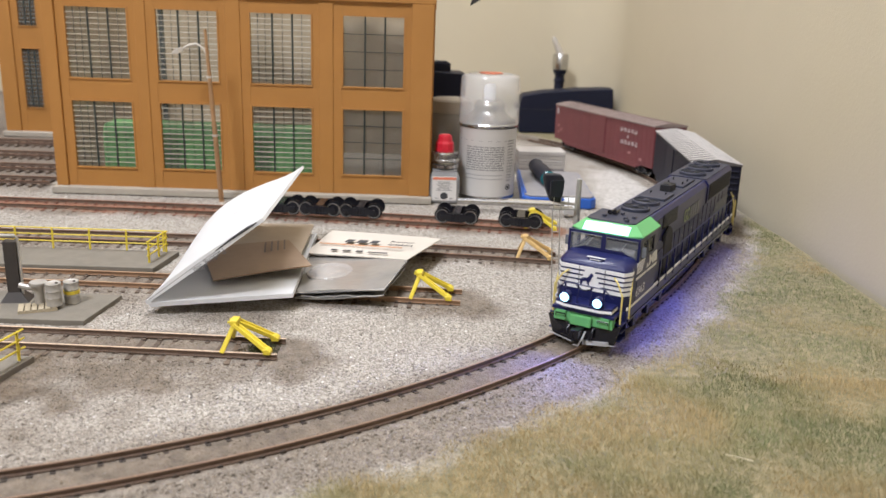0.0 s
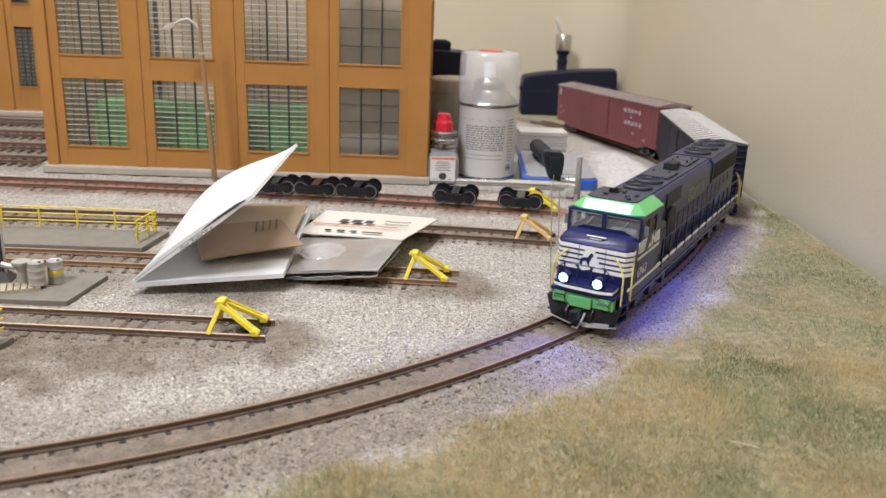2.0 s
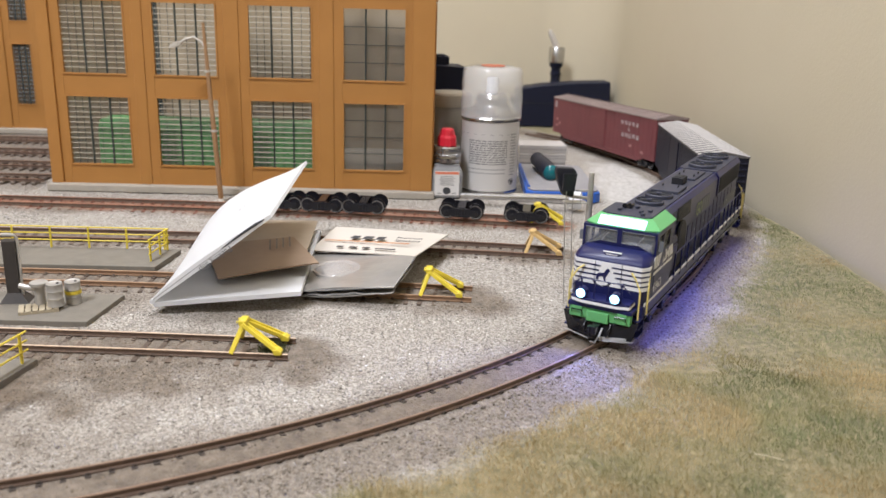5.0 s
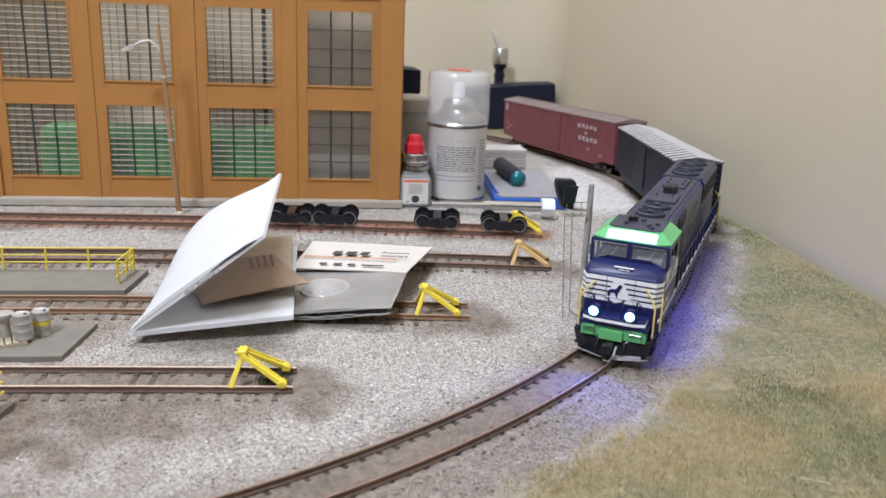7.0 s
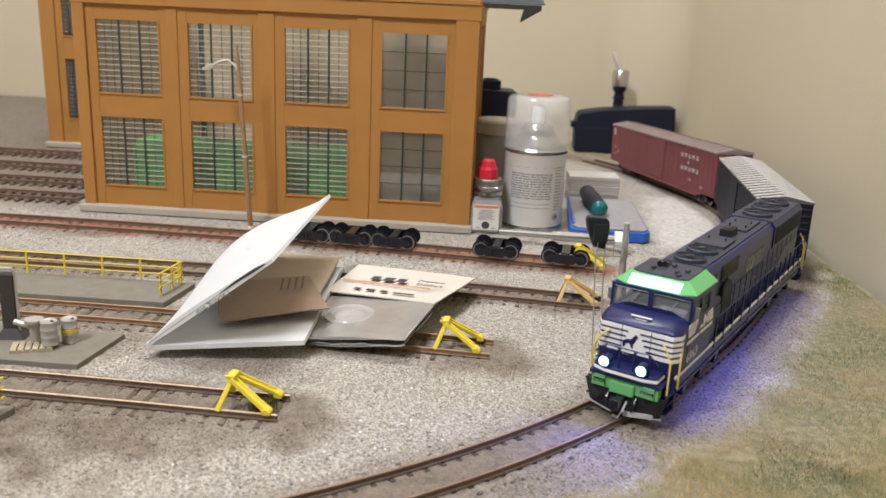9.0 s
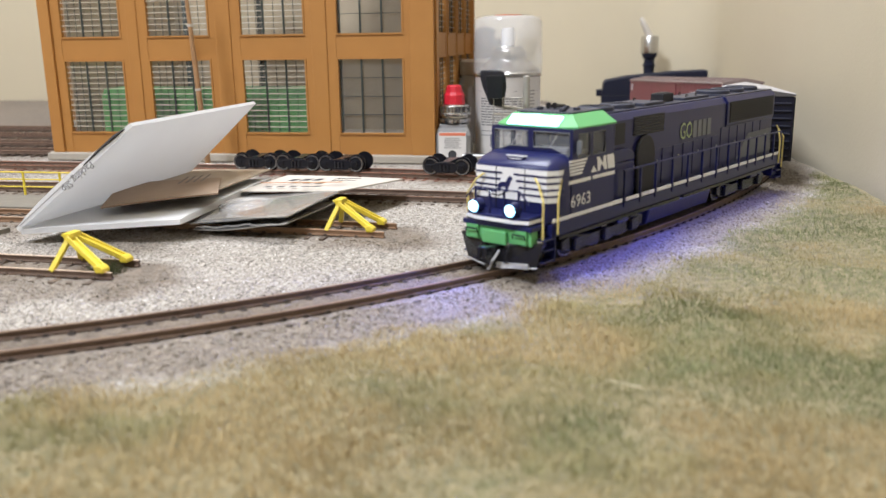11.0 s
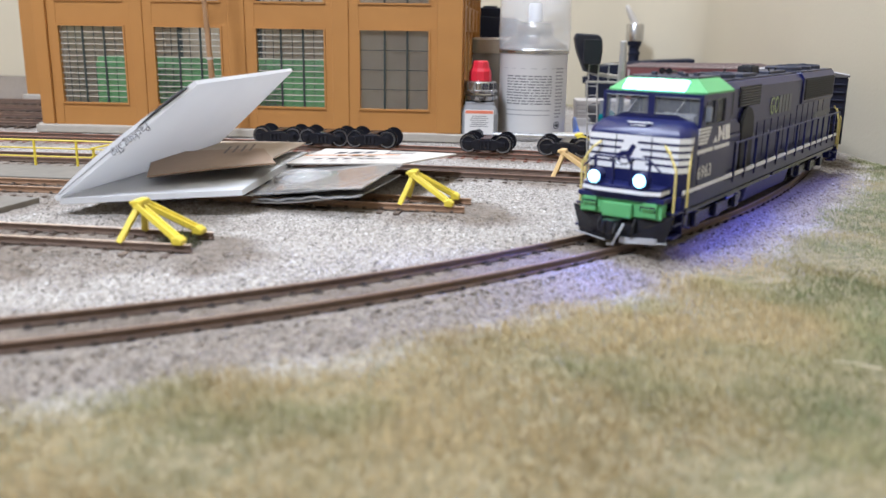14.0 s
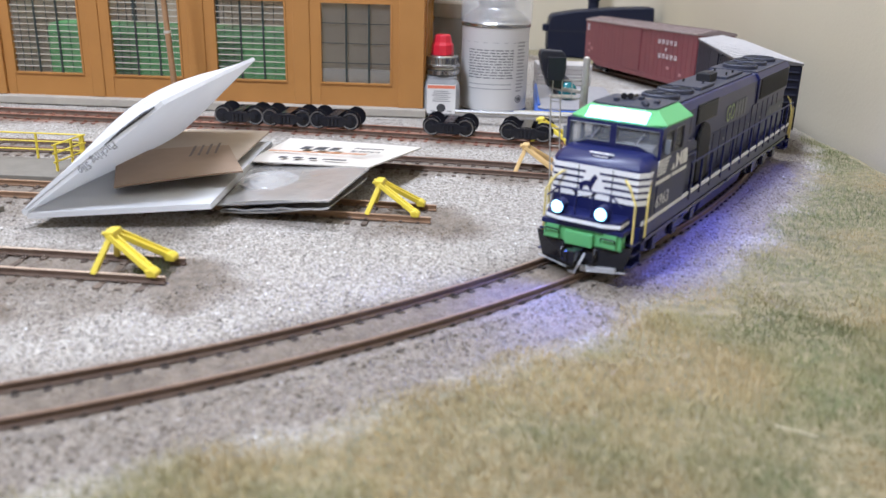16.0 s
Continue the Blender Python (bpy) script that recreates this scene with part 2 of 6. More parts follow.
def dirt_shade_at(x, y):
    """Share of brown dirt over the gravel: along the sidings, at their ends and in a few spills, some with cast shade
    painted in.
    """
    dirt = np.clip((23 + 6 * ripple(x, y, 45, 8) - near_track(x, y)) / 12, 0, 1) * 0.8
    dirt = np.maximum(dirt, np.clip((13.5 - np.abs(off_main(x, y))) / 3, 0, 1) * 0.86)
    dirt = np.maximum(dirt, np.clip((27 + 11 * (off_main(x, y) > 0) + 4 * ripple(x, y, 30, 22) - np.abs(off_main(x, y))) / 9, 0, 1) * np.where(off_main(x, y) > 0, 0.62, 0.4))
    # Spots by the bumper ends and at lower left: dirt with cast shadow painted in.
    for cx, cy, r, amount in ((-58, 330, 20, 0.75), (24, 404, 18, 0.8), (-190, 308, 60, 0.95), (-120, 318, 34, 0.8), (-85, 322, 22, 0.6), (-170, 410, 40, 0.6), (-90, 385, 26, 0.45), (-230, 390, 60, 0.6), (-250, 296, 90, 0.8), (-150, 262, 46, 0.4)):
        dirt = np.maximum(dirt, amount * np.clip(1.5 - np.hypot(x - cx, (y - cy) * 1.3) / r + 0.35 * ripple(x, y, 22, 21), 0, 1))
    dirt = np.maximum(dirt, np.clip(ripple(x, y, 130, 9) - 0.85, 0, 1) * 0.5)
    return np.where(x < -290, np.maximum(dirt, np.clip((y - 610) / 40, 0, 1) * 0.8), dirt)


def chalk_at(x, y):
    """Share of bare white plaster on the ground between the blue case and the boxcars."""
    left = 132 + 0.1 * (y - 640)
    patch = np.clip((x - left) / 12 + 0.5 * ripple(x, y, 24, 43), 0, 1) * np.clip((-19 - off_main(x, y)) / 6 + 0.4 * ripple(x, y, 30, 41), 0, 1)
    return patch * np.clip((y - 612) / 20, 0, 1) * np.clip((835 - y) / 25 + 0.5 * ripple(x, y, 35, 42), 0, 1)


def rust_at(x, y):
    """Share of rust red dust along the track before the shed."""
    return np.clip((15 + 3 * ripple(x, y, 40, 31) - near_track(x, y, "D")) / 5, 0, 1) * (0.8 + 0.2 * ripple(x, y, 25, 32)).clip(0, 1)


# ---- ground ----
def ground_material():
    m = bpy.data.materials.new("layout_ground")
    m.use_nodes = True
    n, l = m.node_tree.nodes, m.node_tree.links
    b = n["Principled BSDF"]
    b.inputs["Roughness"].default_value = 0.95
    co = n.new("ShaderNodeTexCoord")
    cells = n.new("ShaderNodeTexVoronoi")
    cells.inputs["Scale"].default_value = 1300
    l.new(co.outputs["Object"], cells.inputs["Vector"])
    grit = n.new("ShaderNodeValToRGB")
    for pos, c in ((0.0, (0.2, 0.175, 0.145)), (0.2, (0.34, 0.31, 0.265)), (0.6, (0.45, 0.412, 0.36)), (1.0, (0.53, 0.493, 0.44))):
        e = grit.color_ramp.elements[0] if pos == 0 else grit.color_ramp.elements[1] if pos == 1 else grit.color_ramp.elements.new(pos)
        e.position, e.color = pos, (*c, 1)
    sep = n.new("ShaderNodeSeparateColor")
    l.new(cells.outputs["Color"], sep.inputs[0])
    l.new(sep.outputs[0], grit.inputs[0])
    earth = n.new("ShaderNodeTexNoise")
    earth.inputs["Scale"].default_value, earth.inputs["Detail"].default_value = 260, 6
    l.new(co.outputs["Object"], earth.inputs["Vector"])
    soil = n.new("ShaderNodeValToRGB")
    soil.color_ramp.elements[0].position, soil.color_ramp.elements[1].position = 0.3, 0.7
    soil.color_ramp.elements[0].color, soil.color_ramp.elements[1].color = (0.085, 0.063, 0.043, 1), (0.2, 0.158, 0.115, 1)
    l.new(earth.outputs["Fac"], soil.inputs[0])
    sod = n.new("ShaderNodeValToRGB")
    sod.color_ramp.elements[0].position, sod.color_ramp.elements[1].position = 0.35, 0.65
    sod.color_ramp.elements[0].color, sod.color_ramp.elements[1].color = (0.18, 0.165, 0.09, 1), (0.31, 0.26, 0.15, 1)
    l.new(earth.outputs["Fac"], sod.inputs[0])
    last = grit.outputs[0]
    red = n.new("ShaderNodeValToRGB")
    red.color_ramp.elements[0].position, red.color_ramp.elements[1].position = 0.3, 0.7
    red.color_ramp.elements[0].color, red.color_ramp.elements[1].color = (0.17, 0.075, 0.042, 1), (0.3, 0.15, 0.09, 1)
    l.new(earth.outputs["Fac"], red.inputs[0])
    chalk = n.new("ShaderNodeValToRGB")
    chalk.color_ramp.elements[0].position, chalk.color_ramp.elements[1].position = 0.3, 0.6
    chalk.color_ramp.elements[0].color, chalk.color_ramp.elements[1].color = (0.4, 0.375, 0.345, 1), (0.6, 0.575, 0.545, 1)
    l.new(earth.outputs["Fac"], chalk.inputs[0])
    for name, ramp in (("dirt", soil), ("rust", red), ("turf", sod), ("chalk", chalk)):
        at = n.new("ShaderNodeAttribute")
        at.attribute_name = name
        mix = n.new("ShaderNodeMix")
        mix.data_type = "RGBA"
        l.new(at.outputs["Fac"], mix.inputs[0])
        l.new(last, mix.inputs[6])
        l.new(ramp.outputs[0], mix.inputs[7])
        last = mix.outputs[2]
    l.new(last, b.inputs["Base Color"])
    relief = n.new("ShaderNodeBump")
    relief.inputs["Strength"].default_value, relief.inputs["Distance"].default_value = 0.9, 0.0006
    l.new(cells.outputs["Distance"], relief.inputs["Height"])
    l.new(relief.outputs[0], b.inputs["Normal"])
    return m


def grid_sheet(name, x0, x1, y0, y1, step, material):
    xs = np.unique(np.concatenate([np.arange(x0, -330, 10), np.arange(-330, x1, step), [x1]]))
    ys = np.unique(np.concatenate([np.arange(y0, 180, 5), np.arange(180, 600, step), np.arange(600, y1, 6), [y1]]))
    X, Y = np.meshgrid(xs, ys)
    turf = turf_at(X, Y)
    Z = ground_height(X, Y, turf)
    dirt = dirt_shade_at(X, Y)
    me = bpy.data.meshes.new(name)
    nx, ny = len(xs), len(ys)
    co = np.stack([X, Y, Z], -1).reshape(-1, 3) * 0.001
    a = (np.arange(ny - 1)[:, None] * nx + np.arange(nx - 1)[None]).ravel()
    quads = np.stack([a, a + 1, a + nx + 1, a + nx], 1)
    me.from_pydata(co.tolist(), [], quads.tolist())
    for key, value in (("dirt", dirt), ("rust", rust_at(X, Y)), ("turf", turf), ("chalk", chalk_at(X, Y))):
        me.attributes.new(key, "FLOAT", "POINT").data.foreach_set("value", value.ravel().astype(np.float32))
    me.materials.append(material)
    me.polygons.foreach_set("use_smooth", [True] * len(me.polygons))
    return new(name, me)


GROUND = ground_material()
structure(grid_sheet("ground", -1300, 246, 20, 1236, 2.5, GROUND), "model railway layout of grey gravel, brown dirt and dry turf", "ground")
structure(part("baseboard", Shape().box(-1300, 245, 18, 1232, -60, -25), BOARD), "brown wooden baseboard under the model railway", "baseboard")

# ---- room ----
def backdrop_plan(grow):
    pts = [(253 + grow, -1500), (253 + grow, 1140)]
    for k in range(13):
        a = radians(90 * k / 12)
        pts.append((153 + (100 + grow) * math.cos(a), 1140 + (100 + grow) * math.sin(a)))
    return pts + [(-1700, 1240 + grow)]


structure(part("wall_backdrop", Shape().prism(backdrop_plan(0) + backdrop_plan(40)[::-1], "z", -1000, 1700), WALL, smooth=True), "plain beige painted wall with a rounded corner behind the layout", "wall")
structure(part("wall_west", Shape().box(-1740, -1700, -1500, 1280, -1000, 1700), WALL), "plain beige painted wall", "wall")
structure(part("wall_south", Shape().box(-1740, 300, -1540, -1500, -1000, 1700), WALL), "plain beige painted wall", "wall")
structure(part("ceiling", Shape().box(-1740, 300, -1540, 1280, 1700, 1740), CEIL), "plain white ceiling", "ceiling")
structure(part("floor", Shape().box(-1740, 300, -1540, 1280, -1040, -1000), FLOOR), "brown carpet floor", "floor")

# ---- the engine shed ----
def facade(parent, m, length, lefts, width, rows, top, ends, skin=4.0, fine=True, plain_last=False):
    """A wall along local x from 0 to length, its face at y = 0, with rows of windows (z0, z1) at the given lefts."""
    def put(name, shape, material, owner=parent, **kw):
        ob = part(name, shape, material, owner, **kw)
        if owner is parent:
            ob.matrix_basis = m
        return ob
    edges = [0.0] + [v for a in lefts for v in (a, a + width)] + [length]
    for i in range(0, len(edges), 2):
        put("wall_pier", Shape().box(edges[i], edges[i + 1], 0, skin, 2, top), OCHRE)
    levels = [2.0] + [v for r in rows for v in r] + [top]
    for a in lefts:
        for i in range(0, len(levels), 2):
            put("wall_panel", Shape().box(a, a + width, 0.3, skin, levels[i], levels[i + 1]), OCHRE)
    put("plinth", Shape().box(-3, length + 3, -7, skin, 0, 5), PLINTH, bevel=0.6)
    for a, b in zip([-1.0] + [v + width for v in lefts], lefts + [length + 1.0]):
        if b - a < 8:
            continue
        lo, hi = (a + 4.5, b - 6) if a > 0 else (a, b - 6)
        if b > length:
            lo, hi = a + 4.5, b
        edge = a < 0 or b > length
        put("pilaster", Shape().box(lo, hi, -2.0 if edge else -0.9, 0.4, 5, top + 8 if (edge and ends) else top - 14), OCHRE, bevel=0.5)
    put("cornice", Shape().box(-2, length + 2, -2.4, 0.2, top - 13, top).box(-1, length + 1, -3.4, 0.2, top - 3, top + 0.5), OCHRE, bevel=0.4)
    for a in lefts:
        for z0, z1 in rows:
            frame_ob = put("window", Shape().box(a, a + 1.1, -0.6, 2.4, z0, z1).box(a + width - 1.1, a + width, -0.6, 2.4, z0, z1)
                           .box(a + 1.1, a + width - 1.1, -0.6, 2.4, z1 - 1.1, z1).box(a + 1.1, a + width - 1.1, -0.6, 2.4, z0, z0 + 1.1), OCHRE)
            inner = width - 2.2
            pane = put("pane", Shape().box(a + 1.1, a + width - 1.1, 1.9, 2.2, z0 + 1.1, z1 - 1.1), PANE, frame_ob)
            pane.visible_shadow = False
            for k in (0.36, 0.69):
                put("mullion", Shape().box(a + 1.1 + inner * k - 0.6, a + 1.1 + inner * k + 0.6, 0.6, 1.4, z0 + 1.1, z1 - 1.1), MULLION, frame_ob)
            if not fine:
                continue
            rungs = 4 if (a == lefts[-1] and plain_last) else max(5, round((z1 - z0) / 3.9))
            for k in range(1, rungs):
                z = z0 + 1.1 + (z1 - z0 - 2.2) * k / rungs
                put("muntin", Shape().box(a + 1.1, a + width - 1.1, 0.9, 1.3, z - 0.21, z + 0.21), MULLION if rungs == 4 else MUNTIN, frame_ob)
            for k in () if rungs == 4 else (0.12, 0.24, 0.525, 0.845):
                put("muntin", Shape().box(a + 1.1 + inner * k - 0.16, a + 1.1 + inner * k + 0.16, 1.35, 1.7, z0 + 1.1, z1 - 1.1), MULLION, frame_ob)


ROWS2 = [(18.5, 69.5), (84.0, 136.0)]
shed = thing("engine_shed", -138, 730, 0, 0, "ochre plastic model engine shed with tall barred windows", "building")
facade(shed, pose(-0.139, -0.100, 0.001), 277, [13.5, 77.8, 145, 211.8], 45.8, ROWS2, 158, True, plain_last=True)
facade(shed, pose(0.138, -0.094, 0.001, 0, 0, 90), 194, [14, 60, 106, 150], 34, ROWS2, 154, False)
facade(shed, pose(0.138, 0.100, 0.001, 0, 0, 180), 276, [14, 80, 146, 212], 45.8, ROWS2, 156, True, fine=False)
facade(shed, pose(-0.139, 0.094, 0.001, 0, 0, 270), 188, [14, 60, 106, 150], 34, ROWS2, 154, False, fine=False)
for _x in (-100, -34, 34):
    part("column", Shape().box(_x - 1.6, _x + 1.6, 40, 43.2, 3.4, 152), MULLION, shed)
# Boards added inside; their tone stands in for the dim light behind the windows.
part("added_side_board", Shape().box(-133, -131.5, -82, 87, 3.4, 150), BACKING, shed)
part("added_back_board", Shape().box(-133, 133, 88, 90, 3.4, 150), BACKING, shed)
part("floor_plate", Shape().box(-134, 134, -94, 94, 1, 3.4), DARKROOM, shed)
green_car = thing("green_box_car", -166, 668, 3.4, 0, "plain green model rail car standing inside the shed", "rail car")
part("body", Shape().prism([(-17, 6), (17, 6), (17, 40), (13, 46), (-13, 46), (-17, 40)], "x", -84, 84), GREENCAR, green_car, bevel=0.8)
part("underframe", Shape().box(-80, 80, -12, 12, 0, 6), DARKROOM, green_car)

roof = thing("roof_panel", -110, 700, 0, 0, "grey sawtooth roof panel lying loose on top of the shed", "roof")
saw = Shape()
for k in range(4):
    x = -110 + 68 * k
    saw.prism([(x, 158), (x + 34, 194), (x + 61, 158.2)], "y", -42, 40)
part("gable_roof", saw, ROOFGREY, roof, bevel=0.4)
# Near-black eave slab holds the shade under the roof sheet in its colour.
part("eave", Shape().box(-112, 152, -46, 44, 154.6, 157.8).prism([(140, 154.6), (152, 154.6), (138, 146)], "y", -46, -30), ROOFDARK, roof)

hall = thing("far_building", -350, 955, 0, 0, "tall ochre plastic model building with narrow windows", "building")
facade(hall, pose(-0.078, -0.087, 0.001), 156, [20, 56, 92, 127], 19.5, [(28, 88), (108, 166)], 186, True)
part("back_wall", Shape().box(-78, 78, 88, 92, 0, 186), OCHRE, hall)
for _x in (-78, 74):
    part("side_wall", Shape().box(_x, _x + 4, -83, 88, 0, 186), OCHRE, hall)
part("roof_slab", Shape().box(-74, 74, -82, 88, 180, 184), ROOFDARK, hall)

# ---- tracks ----
TANRAIL = mat("tan_rail", (0.3, 0.185, 0.105), 0.55, metal=0.2, other=(0.2, 0.12, 0.07), size=0.004)
RAIL = mat("rusty_rail", (0.155, 0.108, 0.077), 0.7, other=(0.09, 0.052, 0.034), size=0.003, bump=0.0001)
RAILTOP = mat("worn_rail_head", (0.84, 0.66, 0.48), 0.3, metal=0.2, other=(0.58, 0.43, 0.33), size=0.004)
TANTOP = mat("tan_rail_head", (0.5, 0.34, 0.22), 0.4, metal=0.3, other=(0.38, 0.24, 0.15), size=0.004)
RUSTTOP = mat("rusted_rail_head", (0.28, 0.16, 0.105), 0.55, metal=0.2, other=(0.2, 0.11, 0.07), size=0.004)
TIE = mat("tie_brown", (0.15, 0.112, 0.082), 0.9, other=(0.075, 0.054, 0.04), size=0.002, bump=0.0002, vary=0.5)
MAINTOP = mat("dull_brown_rail_head", (0.36, 0.26, 0.2), 0.35, metal=0.6, other=(0.26, 0.17, 0.125), size=0.006)
REDTOP = mat("rust_red_rail_head", (0.34, 0.14, 0.075), 0.6, other=(0.25, 0.1, 0.055), size=0.004)
RAIL_TOP = 4.4


def along(pts, spacing, start=0.0):
    """Even steps along a polyline: (x, y, heading)."""
    out, need = [], start
    for (ax, ay), (bx, by) in zip(pts, pts[1:]):
        seg = math.hypot(bx - ax, by - ay)
        while need <= seg:
            out.append((ax + (bx - ax) * need / seg, ay + (by - ay) * need / seg, math.degrees(math.atan2(by - ay, bx - ax))))
            need += spacing
        need -= seg
    return out


def smooth_line(pts, rounds=3):
    for _ in range(rounds):
        out = [pts[0]]
        for (ax, ay), (bx, by) in zip(pts, pts[1:]):
            out += [(ax * 0.75 + bx * 0.25, ay * 0.75 + by * 0.25), (ax * 0.25 + bx * 0.75, ay * 0.25 + by * 0.75)]
        pts = out + [pts[-1]]
    return pts


tie_shape = Shape().prism([(-1.15, -1.2), (1.15, -1.2), (1.05, 1.75), (-1.05, 1.75)], "y", -15, 15)
for _s in (-1, 1):
    tie_shape.box(-0.9, 0.9, _s * 8.6 - 2.6 - 0.9 * _s, _s * 8.6 + 2.6 - 0.9 * _s, 1.75, 2.25)
    for _y in (-1.6, 1.6):
        tie_shape.box(-0.55, 0.55, _s * 8.6 + _y - 0.35, _s * 8.6 + _y + 0.35, 2.1, 2.75)
TIE_MESH = tie_shape.mesh("tie", TIE)
# Near-black tie plates paint in the shaded hollows beside the main rails.
DARKTIE_MESH = tie_shape.mesh("tie", mat("tie_hollow_shade", (0.06, 0.045, 0.034), 0.9, other=(0.03, 0.022, 0.017), size=0.002, bump=0.0002, vary=0.5))
REDTIE_MESH = tie_shape.mesh("tie", mat("rusty_tie", (0.2, 0.085, 0.05), 0.9, other=(0.11, 0.048, 0.03), size=0.002, bump=0.0002, vary=0.4))
RAIL_SECTION = [(-1.0, 2.0), (1.0, 2.0), (1.0, 2.35), (0.3, 2.6), (0.3, 3.6), (0.55, 3.8), (0.55, 4.25), (-0.55, 4.25), (-0.55, 3.8), (-0.3, 3.6), (-0.3, 2.6), (-1.0, 2.35)]
HEAD_SECTION = [(-0.5, 4.2), (0.5, 4.2), (0.42, 4.4), (-0.42, 4.4)]


def track(pts, label, head, gap=7.0, ties=TIE_MESH, steel=RAIL):
    ox, oy, _ = pts[0][0], pts[0][1], 0
    ob = thing("railway_track", ox, oy, 0, 0, label, "railway track", "tracks of the layout")
    local = [(x - ox, y - oy, float(fall(x, y))) for x, y in pts]
    for side in (-8.6, 8.6):
        rail = part("rail", Shape().sweep(local, [(u + side, w) for u, w in RAIL_SECTION]), steel, ob)
        part("rail_head", Shape().sweep(local, [(u + side, w) for u, w in HEAD_SECTION]), head, rail)
    rng = random.Random(len(pts))
    for x, y, h in along(pts, gap, 3.0):
        tie = new("tie", ties)
        tie.parent = ob
        tie.matrix_basis = pose((x - ox) * 0.001, (y - oy) * 0.001, (rng.uniform(-0.15, 0.1) + float(fall(x, y))) * 0.001, 0, 0, h + rng.uniform(-1.5, 1.5))
    return ob


track(MAIN, "curved model railway track with rusty rails on dark ties", MAINTOP, ties=DARKTIE_MESH)
track(smooth_line(STRAIGHTS["B"]), "short siding of model track with bright copper rails", RAILTOP, steel=RAIL)
track(smooth_line(STRAIGHTS["A"]), "model siding partly under the folded white envelope", TANTOP, steel=TANRAIL)
track(smooth_line(STRAIGHTS["C"]), "model siding of brown rails ending at a bumper", RUSTTOP)
track(smooth_line(STRAIGHTS["D"]), "rust red model track along the front of the shed", REDTOP, ties=REDTIE_MESH)
for _y in (655, 705, 760, 820):
    track([(-900, _y + 6), (-292, _y)], "brown model yard track beside the shed", RUSTTOP, 8.0)

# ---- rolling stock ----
# Black paint with the blue glare of the lamps put into its colour.
BLACK = mat("black_paint_blue_glare", (0.013, 0.016, 0.085), 0.3, other=(0.01, 0.012, 0.066), size=0.012, bump=0.00003, spec=0.4)
HOODTOP = mat("dusty_roof_black", (0.05, 0.052, 0.075), 0.5, other=(0.03, 0.032, 0.05), size=0.006, spec=0.3)
GRILLE = mat("grille_black", (0.012, 0.012, 0.016), 0.6, size=0.003)
GREEN = mat("bright_green_paint", (0.15, 0.44, 0.16), 0.4, other=(0.125, 0.385, 0.14), size=0.02)
WHITE = mat("white_paint", (0.84, 0.84, 0.85), 0.45, other=(0.7, 0.7, 0.72), size=0.01)
GREYMARK = mat("faded_grey_lettering", (0.17, 0.18, 0.2), 0.5, size=0.005)
LIME = mat("lime_lettering", (0.4, 0.48, 0.25), 0.5, size=0.005)
CREAM = mat("cream_yellow_rail", (0.72, 0.6, 0.2), 0.4, size=0.006)
STEEL = mat("bright_steel", (0.62, 0.62, 0.63), 0.25, metal=1.0, size=0.005)
IRON = mat("blackened_metal", (0.02, 0.02, 0.026), 0.2, metal=0.3, other=(0.014, 0.014, 0.018), size=0.004)
RIM = mat("dark_wheel_rim", (0.3, 0.3, 0.31), 0.2, metal=0.95, size=0.004)
CABGLASS = mat("clear_cab_glass", (0.5, 0.52, 0.56), 0.05, spec=0.9, size=0.02, alpha=0.16)
CABGREY = mat("grey_cab_interior", (0.22, 0.22, 0.23), 0.7, size=0.01)
HOSE = mat("pale_hose", (0.4, 0.4, 0.42), 0.4, size=0.004)
DULLWHITE = mat("dull_white_lettering", (0.5, 0.44, 0.44), 0.6, size=0.004)
FADEDMARK = mat("faded_pink_lettering", (0.4, 0.2, 0.2), 0.6, size=0.004)
OXIDE = mat("oxide_red_paint", (0.17, 0.042, 0.048), 0.5, other=(0.13, 0.034, 0.04), size=0.01, bump=0.00005)
CARBLACK = mat("black_car_paint", (0.012, 0.013, 0.026), 0.5, other=(0.009, 0.009, 0.02), size=0.01, spec=0.2)
TINROOF = mat("galvanised_car_roof", (0.11, 0.1, 0.1), 0.6, other=(0.075, 0.068, 0.066), size=0.008)
RIBROOF = mat("pale_roof_rib", (0.8, 0.77, 0.75), 0.5, other=(0.68, 0.65, 0.63), size=0.006)
BROWNROOF = mat("dusty_brown_roof", (0.3, 0.24, 0.22), 0.6, other=(0.2, 0.15, 0.14), size=0.008)
LAMPGLOW = glow("blue_white_lamp", (0.38, 0.86, 1.0), 2.4)
BOARDGLOW = glow("lit_number_board", (0.5, 0.96, 1.0), 1.7)


def lettering(text, size, material, parent, place, name="lettering", depth=0.05, stretch=1.0):
    """Built-in font, laid as a thin mesh; size is its height in millimetres."""
    cu = bpy.data.curves.new(name, "FONT")
    cu.body, cu.size, cu.extrude, cu.resolution_u = text, size * 1.42 * 0.001, depth * 0.001, 2
    tmp = bpy.data.objects.new(name, cu)
    scene.collection.objects.link(tmp)
    me = bpy.data.meshes.new_from_object(tmp.evaluated_get(bpy.context.evaluated_depsgraph_get()))
    bpy.data.objects.remove(tmp)
    me.materials.clear()
    me.materials.append(material)
    ob = new(name, me)
    ob.parent = parent
    ob.matrix_basis = place @ Matrix.Diagonal((stretch, 1, 1, 1))
    return ob


